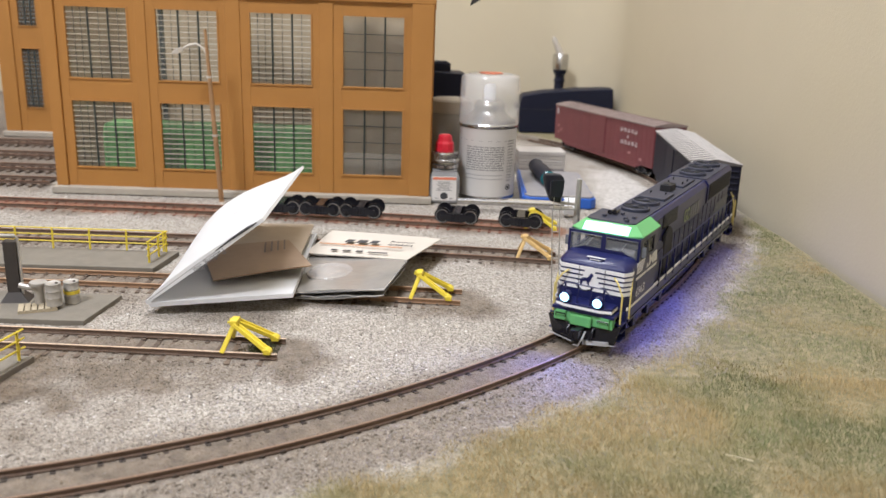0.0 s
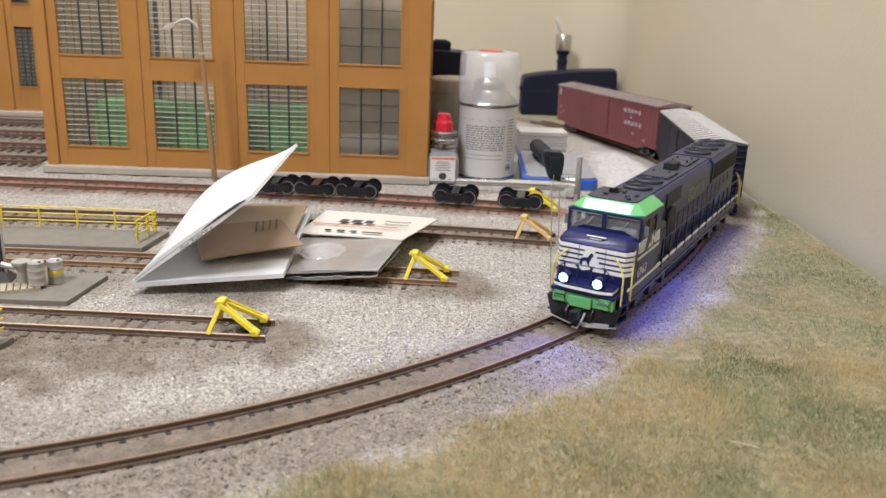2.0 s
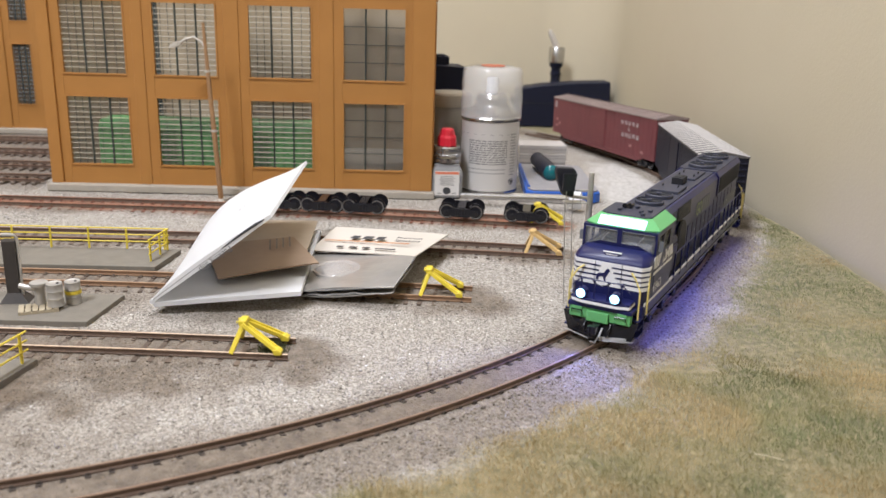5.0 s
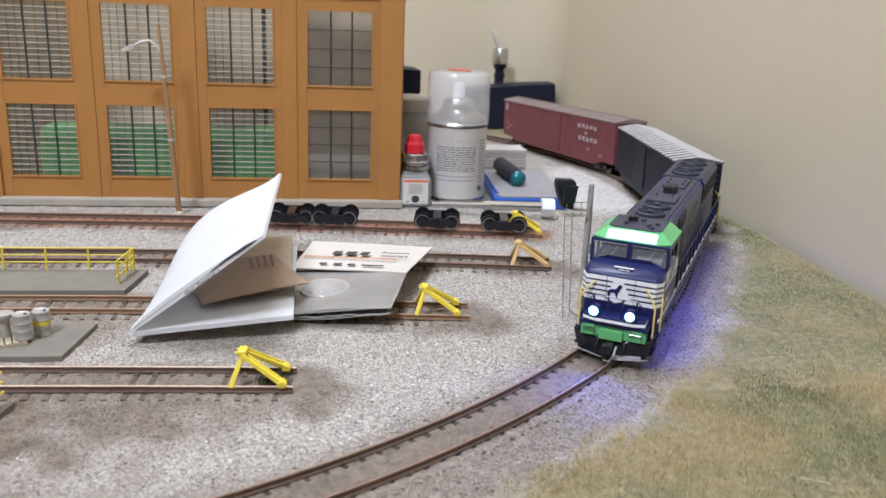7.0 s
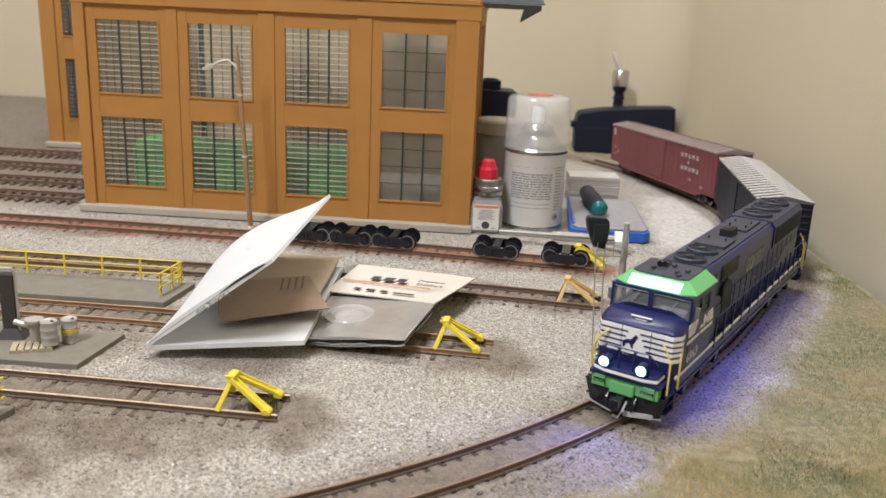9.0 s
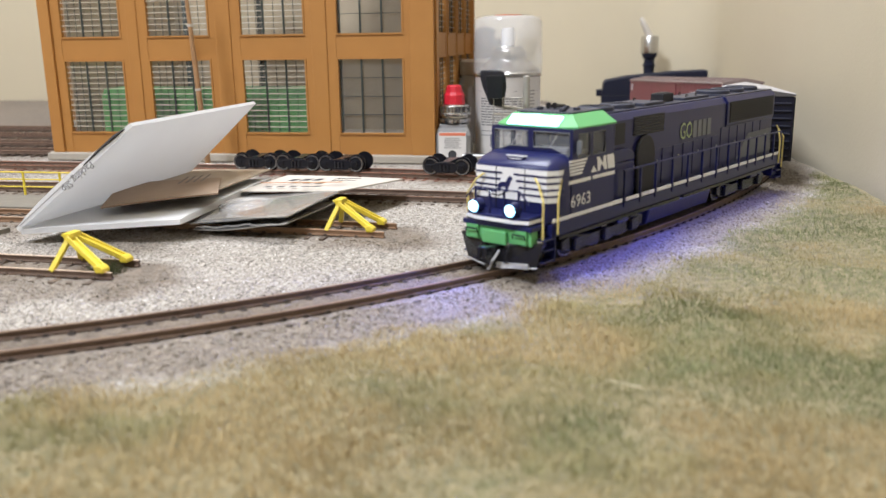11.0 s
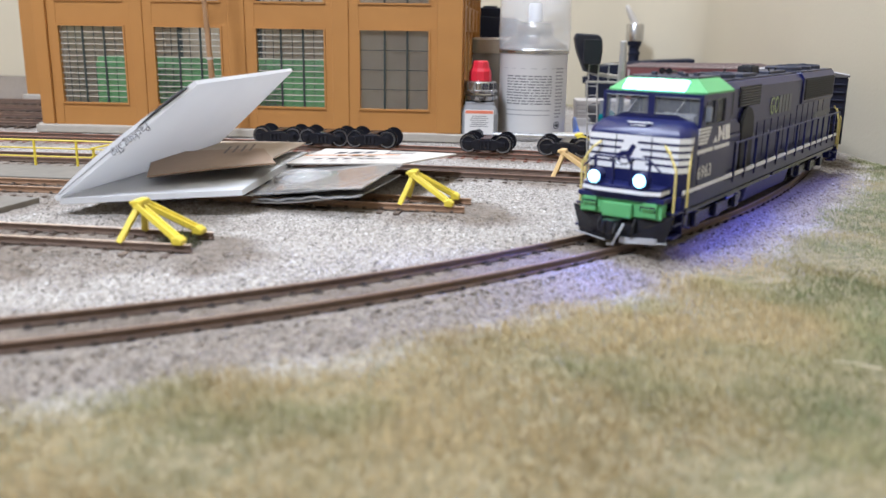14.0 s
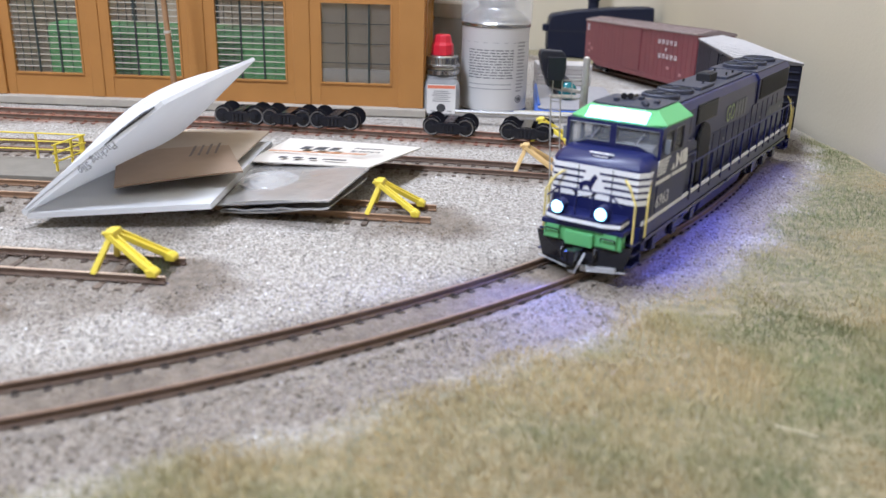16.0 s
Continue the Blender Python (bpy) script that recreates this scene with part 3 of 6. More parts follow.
def wheelset(parent, x, r, gauge=8.3, name="wheelset"):
    s = Shape()
    for k in (-1, 1):
        for r0, y0, y1 in ((r + 0.7, gauge - 1.6, gauge - 0.9), (r, gauge - 0.9, gauge + 1.3)):
            n = 18
            s.loft([[(x + r0 * math.cos(2 * math.pi * i / n), k * y, r + r0 * math.sin(2 * math.pi * i / n)) for i in range(n)] for y in (y0, y1)])
        n = 12
        s.loft([[(x + q * math.cos(2 * math.pi * i / n), k * y, r + q * math.sin(2 * math.pi * i / n)) for i in range(n)] for q, y in ((r * 0.3, gauge + 1.3), (r * 0.2, gauge + 2.2))])
    n = 8
    s.loft([[(x + 1.1 * math.cos(2 * math.pi * i / n), y, r + 1.1 * math.sin(2 * math.pi * i / n)) for i in range(n)] for y in (-gauge, gauge)])
    ob = part(name, s, IRON, parent, smooth=True)
    for k in (-1, 1):
        n = 20
        part("rim", Shape().loft([[(x + q * math.cos(2 * math.pi * i / n), k * y, r + q * math.sin(2 * math.pi * i / n)) for i in range(n)] for q, y in ((r - 0.1, gauge + 1.25), (r - 0.2, gauge + 1.5), (r - 1.0, gauge + 1.5), (r - 1.2, gauge + 1.25))], caps=False), RIM, ob, smooth=True)
    return ob


def freight_truck(parent, x):
    """A two-axle truck under a car, as parts of it."""
    for k in (-1, 1):
        side = part("side_frame", Shape().prism([(x - 11.5, 3.6), (x - 8, 3.6), (x - 5, 1.6), (x + 5, 1.6), (x + 8, 3.6), (x + 11.5, 3.6), (x + 11.5, 6.4), (x + 7.5, 6.6), (x + 5, 7.6), (x - 5, 7.6), (x - 7.5, 6.6), (x - 11.5, 6.4)], "y", k * 10.9, k * 12.4), IRON, parent, bevel=0.3)
        for q in (-9.5, 9.5):
            part("journal_box", Shape().box(x + q - 1.6, x + q + 1.6, min(k * 12.3, k * 13.4), max(k * 12.3, k * 13.4), 3.6, 6.6), IRON, side, bevel=0.3)
        for q in (-2.2, 0, 2.2):
            part("spring", Shape().lathe([(0.9, 2.6), (0.9, 6.4)], x + q, k * 12.4, 8), IRON, side)
    part("bolster", Shape().box(x - 2.6, x + 2.6, -10.2, 10.2, 4.6, 7.9), IRON, parent)
    for a in (-9.5, 9.5):
        wheelset(parent, x + a, 4.9)


def make_locomotive():
    loco = thing("locomotive", 129.7, 452, RAIL_TOP, 239.4, "black model diesel locomotive, green trim, white nose stripes, headlights lit", "locomotive")
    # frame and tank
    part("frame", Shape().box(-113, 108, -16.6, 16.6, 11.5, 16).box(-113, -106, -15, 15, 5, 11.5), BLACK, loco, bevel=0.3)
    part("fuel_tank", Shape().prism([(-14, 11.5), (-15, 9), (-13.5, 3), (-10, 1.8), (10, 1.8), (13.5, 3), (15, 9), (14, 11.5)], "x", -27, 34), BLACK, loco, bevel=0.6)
    for x in (68, -66):
        for k in (-1, 1):
            side = part("truck_side", Shape().prism([(x - 30, 5), (x - 26, 3.2), (x + 26, 3.2), (x + 30, 5), (x + 30, 8), (x + 24, 9.4), (x + 12, 7.5), (x - 12, 7.5), (x - 24, 9.4), (x - 30, 8)], "y", k * 11.6, k * 14.2), IRON, loco, bevel=0.4)
            for q in (-21, 0, 21):
                part("journal_box", Shape().box(x + q - 2.2, x + q + 2.2, min(k * 14, k * 15.6), max(k * 14, k * 15.6), 3.4, 8.2), IRON, side, bevel=0.4)
            part("brake_cylinder", Shape().tube([(x - 14, k * 15, 9.3), (x - 6, k * 15, 9.3)], 1.5, 10), IRON, side)
        part("truck_bolster", Shape().box(x - 24, x + 24, -9, 9, 6.5, 11.5), IRON, loco)
        for q in (-21, 0, 21):
            wheelset(loco, x + q, 5.6)
    # long hood
    hood = [(-12.2, 16), (12.2, 16), (12.2, 46.4), (10.4, 49), (-10.4, 49), (-12.2, 46.4)]
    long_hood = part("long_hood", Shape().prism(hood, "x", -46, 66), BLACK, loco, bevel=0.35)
    part("hood_roof", Shape().box(-46, 60, -9, 9, 49, 49.5), HOODTOP, loco)
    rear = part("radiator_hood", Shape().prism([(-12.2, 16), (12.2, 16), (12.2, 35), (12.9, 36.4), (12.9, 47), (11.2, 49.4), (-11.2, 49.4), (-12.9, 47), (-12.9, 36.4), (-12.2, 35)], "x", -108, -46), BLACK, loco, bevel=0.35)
    part("radiator_roof", Shape().box(-107, -47, -11, 11, 49.4, 49.9), HOODTOP, loco)
    for k in (-1, 1):
        for i in range(9):
            part("radiator_slat", Shape().box(-105, -49, min(k * 12.8, k * 13.4), max(k * 12.8, k * 13.4), 37.6 + i, 38.1 + i), GRILLE, rear)
        part("radiator_screen", Shape().box(-105.5, -48.5, min(k * 12.7, k * 13.02), max(k * 12.7, k * 13.02), 37.2, 46.8), GRILLE, rear)
        # dynamic brake grille and hood doors
        part("brake_grille", Shape().box(19, 45, min(k * 12.1, k * 12.5), max(k * 12.1, k * 12.5), 39.5, 47), GRILLE, long_hood)
        for i in range(7):
            part("grille_slat", Shape().box(19.5, 44.5, min(k * 12.4, k * 12.9), max(k * 12.4, k * 12.9), 40.0 + i, 40.35 + i), IRON, long_hood)
        for x in range(-100, 60, 10):
            y0 = 12.15
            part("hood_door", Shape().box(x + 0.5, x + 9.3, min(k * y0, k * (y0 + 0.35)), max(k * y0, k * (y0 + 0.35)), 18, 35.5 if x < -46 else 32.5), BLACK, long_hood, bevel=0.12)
        for x in (-98, -78, -58, -36, -16, 4, 24, 44):
            part("door_latch", Shape().box(x, x + 0.8, min(k * 12.5, k * 12.9), max(k * 12.5, k * 12.9), 27, 28.2), HOSE, long_hood)
        part("faded_panel", Shape().prism([(-60.5, 18.8), (-75, 30.2), (-107, 30.2), (-107, 28.4), (-104.5, 28.0), (-107, 27.2), (-104.5, 26.4), (-107, 25.4), (-104.5, 24.4), (-107, 23.2), (-107, 18.4)], "y", k * 12.46, k * 12.62), GREYMARK, rear, "faded grey emblem shape on the rear hood")
        for i in range(4):
            part("slogan_bar", Shape().box(-13.5 - 5.0 * i, -9.6 - 5.0 * i, min(k * 12.1, k * 12.56), max(k * 12.1, k * 12.56), 34.0, 41.2), GREYMARK, long_hood, "faded grey letter bar")
        side = Matrix(((-k, 0, 0, 0), (0, 0, k, 0), (0, 1, 0, 0), (0, 0, 0, 1)))
        lettering("GO", 7.2, LIME, long_hood, Matrix.Translation((0.0038 if k > 0 else -0.0085, k * 0.01256, 0.0342)) @ side, "slogan", stretch=0.8)
        part("blower_housing", Shape().prism([(28.5, 16.5), (42.5, 16.5), (43.5, 30)] + [(36 + 7.5 * math.cos(a), 31.5 + 8 * math.sin(a)) for a in [math.pi * i / 10 for i in range(11)]] + [(28.5, 30)], "y", k * 12.2, k * 13.9), GRILLE, long_hood, "matt black rounded blower housing", bevel=0.5)
        # The recess behind the cab is a flat panel with its shade painted dark.
        part("recess_shade_panel", Shape().box(52, 62, min(k * 12.1, k * 12.5), max(k * 12.1, k * 12.5), 37.5, 45.5), GRILLE, long_hood)
        part("equipment_cabinet", Shape().box(48, 65, min(k * 12.2, k * 14.8), max(k * 12.2, k * 14.8), 16, 31), BLACK, long_hood, bevel=0.5)
        part("air_duct", Shape().prism([(46, 31), (63, 31), (63, 36), (52, 36), (47, 34)], "y", k * 12.2, k * 14.0), BLACK, long_hood, bevel=0.4)
    # roof gear
    def fan(x, r, z):
        f = part("roof_fan", Shape().lathe([(r, z), (r, z + 1.5), (r - 0.7, z + 2.0), (r - 0.9, z + 1.0), (0.1, z + 0.9)], x, 0, 24), HOODTOP, loco, smooth=True)
        for i in range(8):
            a = math.pi * i / 8
            part("fan_blade", Shape().tube([(x - (r - 0.8) * math.cos(a), -(r - 0.8) * math.sin(a), z + 1.75), (x + (r - 0.8) * math.cos(a), (r - 0.8) * math.sin(a), z + 1.75)], 0.16, 4), GRILLE, f)
        part("fan_cap", Shape().lathe([(1.6, z + 1.5), (1.5, z + 2.3), (0.3, z + 2.5)], x, 0, 12), HOODTOP, f)
    for x in (-94, -76, -58):
        fan(x, 8.0, 49.8)
    for x in (53, 36):
        fan(x, 7.0, 49.4)
    part("exhaust_stack", Shape().box(-9, 1, -3, 3, 49.4, 53).box(-7.6, -0.4, -1.8, 1.8, 53, 53.4), GRILLE, loco, bevel=0.3)
    part("roof_hatch", Shape().box(8, 26, -7, 7, 49.4, 50.8), HOODTOP, loco, bevel=0.3)
    part("roof_hatch", Shape().box(-40, -14, -6, 6, 49.4, 50.6), HOODTOP, loco, bevel=0.3)
    for x in (-30, -20, 14):
        for y in (-4, 4):
            part("lift_ring", Shape().tube([(x - 1, y, 50.4), (x - 0.7, y, 51.8), (x + 0.7, y, 51.8), (x + 1, y, 50.4)], 0.25, 5), IRON, loco)
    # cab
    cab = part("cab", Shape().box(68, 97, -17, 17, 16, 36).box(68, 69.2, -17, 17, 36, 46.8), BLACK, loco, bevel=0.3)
    part("cab_floor", Shape().box(70, 96, -15, 15, 36, 36.6), CABGREY, cab)
    for y in (-8.5, 8.5):
        part("cab_seat", Shape().box(77, 82.5, y - 3, y + 3, 36.6, 38.2).box(76, 77.6, y - 2.8, y + 2.8, 38, 43.4), GREYMARK, cab, "small grey cab seat", bevel=0.4)
    part("control_stand", Shape().prism([(92, 36.6), (96, 36.6), (96, 39.6), (93, 40.6)], "y", 3, 14), CABGREY, cab, bevel=0.3)
    for k in (-1, 1):
        s2 = lambda a, b: (min(k * a, k * b), max(k * a, k * b))
        for x0, x1 in ((69.2, 74.6), (83.6, 85.0), (93.6, 97)):
            part("window_post", Shape().box(x0, x1, *s2(15.9, 17), 36, 46.8), BLACK, cab)
        part("window_header", Shape().box(74.6, 93.6, *s2(15.9, 17), 45.2, 46.8), BLACK, cab)
        part("window_sill", Shape().box(74.6, 93.6, *s2(15.9, 17), 36, 36.9), BLACK, cab)
        part("front_wall", Shape().prism([(k * 1.1, 36), (k * 15.9, 36), (k * 15.9, 37.4), (k * 9, 40.0), (k * 1.1, 40.0)], "x", 95.9, 97), BLACK, cab)
    part("front_post", Shape().box(95.9, 97.2, -1.1, 1.1, 36, 46.8), BLACK, cab)
    part("front_header", Shape().box(95.9, 97, -15.9, 15.9, 45.6, 46.8), BLACK, cab)
    nose_plan = [(97.1, -17), (105.5, -17), (109, -14.8), (109, 14.8), (105.5, 17), (97.1, 17)]
    low = [(x, y, 16) for x, y in nose_plan]
    mid = [(x, y, 34.2) for x, y in nose_plan]
    high = [(97.1, -16.6, 36.4), (104.4, -16.0, 36.2), (107.2, -13.6, 36.2), (107.2, 13.6, 36.2), (104.4, 16.0, 36.2), (97.1, 16.6, 36.4)]
    top = [(97.1, -14.6, 38.6), (100.6, -13.8, 38.4), (102.8, -11.4, 38.0), (102.8, 11.4, 38.0), (100.6, 13.8, 38.4), (97.1, 14.6, 38.6)]
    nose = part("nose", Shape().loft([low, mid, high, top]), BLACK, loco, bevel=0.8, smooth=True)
    for y in (-6, 6):
        part("nose_door_seam", Shape().box(108.95, 109.3, y - 0.12, y + 0.12, 19.5, 34), GRILLE, nose)
    part("nose_vent", Shape().box(104.0, 106.4, -3.4, 3.4, 36.5, 37.6), BLACK, nose, bevel=0.3)
    # Two white bars across the nose top.
    for z, w in ((37.75, 4.2), (36.9, 2.6)):
        part("nose_white_bar", Shape().box(105.0, 106.6 if z < 37 else 106.0, -w, w, z - 0.1, z + 0.22), WHITE, nose, "small white bar")
    # sloped green edge of the cab roof
    eave = [(67.4, -17.2), (93.4, -16.9), (96.6, -11.5), (96.6, 11.5), (93.4, 16.9), (67.4, 17.2)]
    crown = [(68.5, -12.0), (89.6, -12.0), (91.8, -9), (91.8, 9), (89.6, 12.0), (68.5, 12.0)]
    part("cab_roof_edge", Shape().loft([[(x, y, 46.6) for x, y in eave], [(x, y, 47.3) for x, y in eave], [(x, y, 51.2) for x, y in crown]]), GREEN, loco, "bright green sloping roof edge", bevel=0.15)
    part("cab_roof", Shape().prism([(69, -11.6), (89.2, -11.6), (91.2, -8.6), (91.2, 8.6), (89.2, 11.6), (69, 11.6)], "z", 51.2, 51.8), HOODTOP, loco, bevel=0.2)
    def on_slope(y0, y1, a, b, lift):
        """A plate on the front slope of the roof edge, from share a to b of its height."""
        at = lambda y, t, d: (96.6 - 4.8 * t + 0.63 * d, y, 47.3 + 3.9 * t + 0.78 * d)
        return Shape().loft([[at(y0, a, -0.3), at(y1, a, -0.3), at(y1, b, -0.3), at(y0, b, -0.3)], [at(y0, a, lift), at(y1, a, lift), at(y1, b, lift), at(y0, b, lift)]])
    for y0, y1 in ((-10.6, -2.4), (2.4, 10.6)):
        part("number_board", on_slope(y0, y1, 0.03, 0.8, 0.4), BOARDGLOW, loco, "lit number board")
    part("headlight", on_slope(-2.2, 2.2, 0.03, 0.82, 0.6), LAMPGLOW, loco, "lit bluish white headlight")
    for x, y in ((84, 5), (84, -5), (76, 1), (80, 8), (88, 7)):
        part("roof_antenna", Shape().box(x - 1.2, x + 1.2, y - 0.8, y + 0.8, 51.8, 52.9), HOODTOP, loco, bevel=0.2)
    part("horn", Shape().tube([(72, -4, 52.6), (78, -4, 52.8), (80, -4, 53.0)], [0.5, 0.6, 1.2], 8).tube([(72, -2, 52.6), (77, -2, 52.8), (79, -2, 53.0)], [0.5, 0.6, 1.2], 8), IRON, loco)
    # windscreen, side windows
    for k in (-1, 1):
        wx = part("windscreen", Shape().prism([(k * 1.1, 40.0), (k * 9, 40.0), (k * 15.9, 37.4), (k * 15.9, 45.6), (k * 1.1, 45.6)], "x", 96.3, 96.6), CABGLASS, cab)
        wx.visible_shadow = False
        part("window_seal", Shape().tube([(97.05, k * 1.2, 40.1), (97.05, k * 9, 40.1), (97.05, k * 15.7, 37.6), (97.05, k * 15.7, 45.5), (97.05, k * 1.2, 45.5), (97.05, k * 1.2, 40.1)], 0.22, 5), GREYMARK, wx)
        part("wiper", Shape().tube([(97.4, k * 8, 40.2), (97.4, k * 8 + 3, 44.5)], 0.18, 4), HOSE, wx)
    for k in (-1, 1):
        for x0, x1 in ((74.6, 83.6), (85.0, 93.6)):
            w = part("side_window", Shape().box(x0, x1, min(k * 16.3, k * 16.5), max(k * 16.3, k * 16.5), 36.9, 45.2), CABGLASS, cab)
            w.visible_shadow = False
            part("window_seal", Shape().tube([(x0 + 0.2, k * 16.95, 37.1), (x1 - 0.2, k * 16.95, 37.1), (x1 - 0.2, k * 16.95, 45.0), (x0 + 0.2, k * 16.95, 45.0), (x0 + 0.2, k * 16.95, 37.1)], 0.2, 5), GREYMARK, w)
        part("mirror", Shape().box(94.2, 95.0, min(k * 17.2, k * 19.2), max(k * 17.2, k * 19.2), 38.5, 43), GREYMARK, cab)
        # stripes, crest bar and road number on the cab side
        for i in range(5):
            z = 31.2 + 1.12 * i
            part("side_stripe", Shape().prism([(90.6 - 0.75 * i, z), (98.6 + 0.1 * i, z), (98.6 + 0.1 * i, z + 0.75), (90.2 - 0.75 * i, z + 0.75)], "y", k * 16.95, k * 17.14), WHITE, cab)
        part("emblem", Shape().prism([(67.6, 30.8), (72.4, 30.8), (73.8, 35.9), (68.8, 35.9)], "y", k * 16.95, k * 17.14).prism([(73.2, 30.8), (74.8, 30.8), (77.4, 33.4), (78.4, 30.8), (79.8, 30.8), (80.6, 35.9), (79.0, 35.9), (76.4, 33.2), (75.8, 35.9), (74.4, 35.9)], "y", k * 16.95, k * 17.14)
             .prism([(80.4, 30.8), (84.6, 30.8), (82.6, 33.0)], "y", k * 16.95, k * 17.14), WHITE, cab, "plain white emblem shape")
        part("name_bar", Shape().box(84.6, 99.0, min(k * 16.95, k * 17.1), max(k * 16.95, k * 17.1), 28.3, 29.6).box(67.4, 83.2, min(k * 16.95, k * 17.1), max(k * 16.95, k * 17.1), 28.3, 29.6), WHITE, cab, "small white bar")
        part("sill_stripe", Shape().box(60.6, 108, min(k * 16.5, k * 17.1), max(k * 16.5, k * 17.1), 16.7, 18.0), WHITE, loco)
        posts = [58.7, 46, 32.8, 17.6, 3, -12, -27.3, -41, -54, -65, -76, -88, -100, -110]
        for a, b in zip(posts, posts[1:]):
            part("sill_stripe", Shape().box(b + 1.2, a - 1.2, min(k * 16.5, k * 17.0), max(k * 16.5, k * 17.0), 16.6, 17.9), WHITE, loco)
        for p in posts:
            part("stanchion", Shape().box(p - 0.45, p + 0.45, min(k * 16.3, k * 17.1), max(k * 16.3, k * 17.1), 14.5, 28.5), BLACK, loco)
        part("handrail", Shape().tube([(60, k * 16.8, 28.4), (-108, k * 16.8, 28.4)], 0.35, 6), BLACK, loco)
        # end handrails
        part("front_handrail", Shape().tube([(112.6, k * 15.8, 9.4), (112.6, k * 15.8, 24.5), (111.3, k * 13.0, 29.5), (109.8, k * 10.6, 31.5)], 0.42, 6), CREAM, loco, "cream yellow grab rail")
        part("step_handrail", Shape().tube([(106.2, k * 17.6, 12.6), (106.2, k * 17.6, 24.6), (103.4, k * 16.8, 31.0)], 0.42, 6), CREAM, loco, "cream yellow grab rail")
        part("rear_handrail", Shape().tube([(-108, k * 17.2, 12), (-108, k * 17.2, 24), (-109.5, k * 15.4, 30)], 0.45, 6), CREAM, loco, "cream yellow grab rail")
        part("rear_handrail", Shape().tube([(-113.5, k * 17.0, 9), (-113.5, k * 17.0, 25), (-112.2, k * 13.4, 31)], 0.45, 6), CREAM, loco, "cream yellow grab rail")
        # steps
        for x0, x1 in ((107, 113.4), (-114, -107.5)):
            for z in (3.6, 7.4, 11):
                part("step", Shape().box(x0, x1, min(k * 13.2, k * 16.8), max(k * 13.2, k * 16.8), z, z + 0.6), BLACK, loco)
            part("step_side", Shape().box(x0 - 0.5, x0, min(k * 13.0, k * 17), max(k * 13.0, k * 17), 3.2, 15.5), BLACK, loco)
    lettering("6963", 4.3, WHITE, cab, Matrix.Translation((0.0978, 0.01715, 0.0202)) @ Matrix(((-1, 0, 0, 0), (0, 0, 1, 0), (0, 1, 0, 0), (0, 0, 0, 1))), "road_number", stretch=1.12)
    lettering("6963", 4.3, WHITE, cab, Matrix.Translation((0.0842, -0.01715, 0.0202)) @ Matrix(((1, 0, 0, 0), (0, 0, -1, 0), (0, 1, 0, 0), (0, 0, 0, 1))), "road_number", stretch=1.12)
    # white bands round the nose
    def band(z0, z1, y0, y1, out=0.14):
        """A thin strip on the nose front between two sideways places, bent round its corners."""
        def at(y):
            return 109 if abs(y) <= 14.8 else 109 - 3.5 * (abs(y) - 14.8) / 2.2
        ys = sorted({y0, y1, *[v for v in (-14.8, 14.8) if y0 < v < y1]})
        s = Shape()
        for a, b in zip(ys, ys[1:]):
            s.loft([[(at(a) - 0.1, a, z0), (at(b) - 0.1, b, z0), (at(b) - 0.1, b, z1), (at(a) - 0.1, a, z1)], [(at(a) + out, a, z0), (at(b) + out, b, z0), (at(b) + out, b, z1), (at(a) + out, a, z1)]])
        return s
    part("nose_field", band(23.2, 34.0, -17.0, 17.0), WHITE, nose, "white painted band round the nose")
    for i in range(4):
        z = 25.0 + 2.2 * i
        for y0, y1 in ((-17.0, -5.6 + 0.7 * i), (4.4 - 1.0 * i, 17.0)):
            part("nose_stripe", band(z, z + 0.72, y0, y1, 0.22), BLACK, nose)
    for k in (-1, 1):
        part("field_end", Shape().prism([(105.6, 23.2), (105.6, 34.0), (102.4, 34.0)], "y", k * 16.9, k * 17.14), WHITE, nose)
        for i in range(4):
            z = 25.0 + 2.2 * i
            part("nose_stripe", Shape().box(102, 105.6, min(k * 16.9, k * 17.2), max(k * 16.9, k * 17.2), z, z + 0.72), BLACK, nose)
    part("emblem", Shape().prism([(0.72 * (y - 2.2), 28.2 + 0.72 * (z - 28)) for y, z in ((-5.4, 25.4), (-4.4, 24.0), (-3.6, 24.6), (-3.4, 26.4), (-1.2, 27.0), (-0.4, 25.6), (0.2, 24.2), (1.0, 24.2), (0.8, 26.2), (1.6, 27.6), (2.6, 30.2), (3.4, 30.4), (3.0, 31.6), (1.8, 32.4), (0.8, 31.2), (-0.4, 29.2), (-3.0, 28.9), (-4.4, 28.2))], "x", 109.1, 109.35), BLACK, nose, "plain dark emblem shape")
    # front deck, pilot and plow
    part("front_deck", Shape().box(108.2, 117.2, -14.5, 14.5, 14.6, 16.2), BLACK, loco, bevel=0.2)
    part("anticlimber", Shape().prism([(108.2, -13), (116.6, -13), (118.4, -8), (118.4, 8), (116.6, 13), (108.2, 13)], "z", 16.3, 19.2), BLACK, loco, bevel=0.3)
    part("anticlimber_stripe", Shape().prism([(109, -13.1), (116.8, -13.1), (118.6, -8), (118.6, 8), (116.8, 13.1), (109, 13.1)], "z", 17.0, 18.2), WHITE, loco)
    part("pilot", Shape().box(112.5, 116.4, -13.8, 13.8, 9.4, 16.2), GREEN, loco, "bright green pilot sheet", bevel=0.4)
    part("pilot_block", Shape().box(116.5, 118.2, -5.5, 4.5, 9.0, 13.8), GREEN, loco, bevel=0.5)
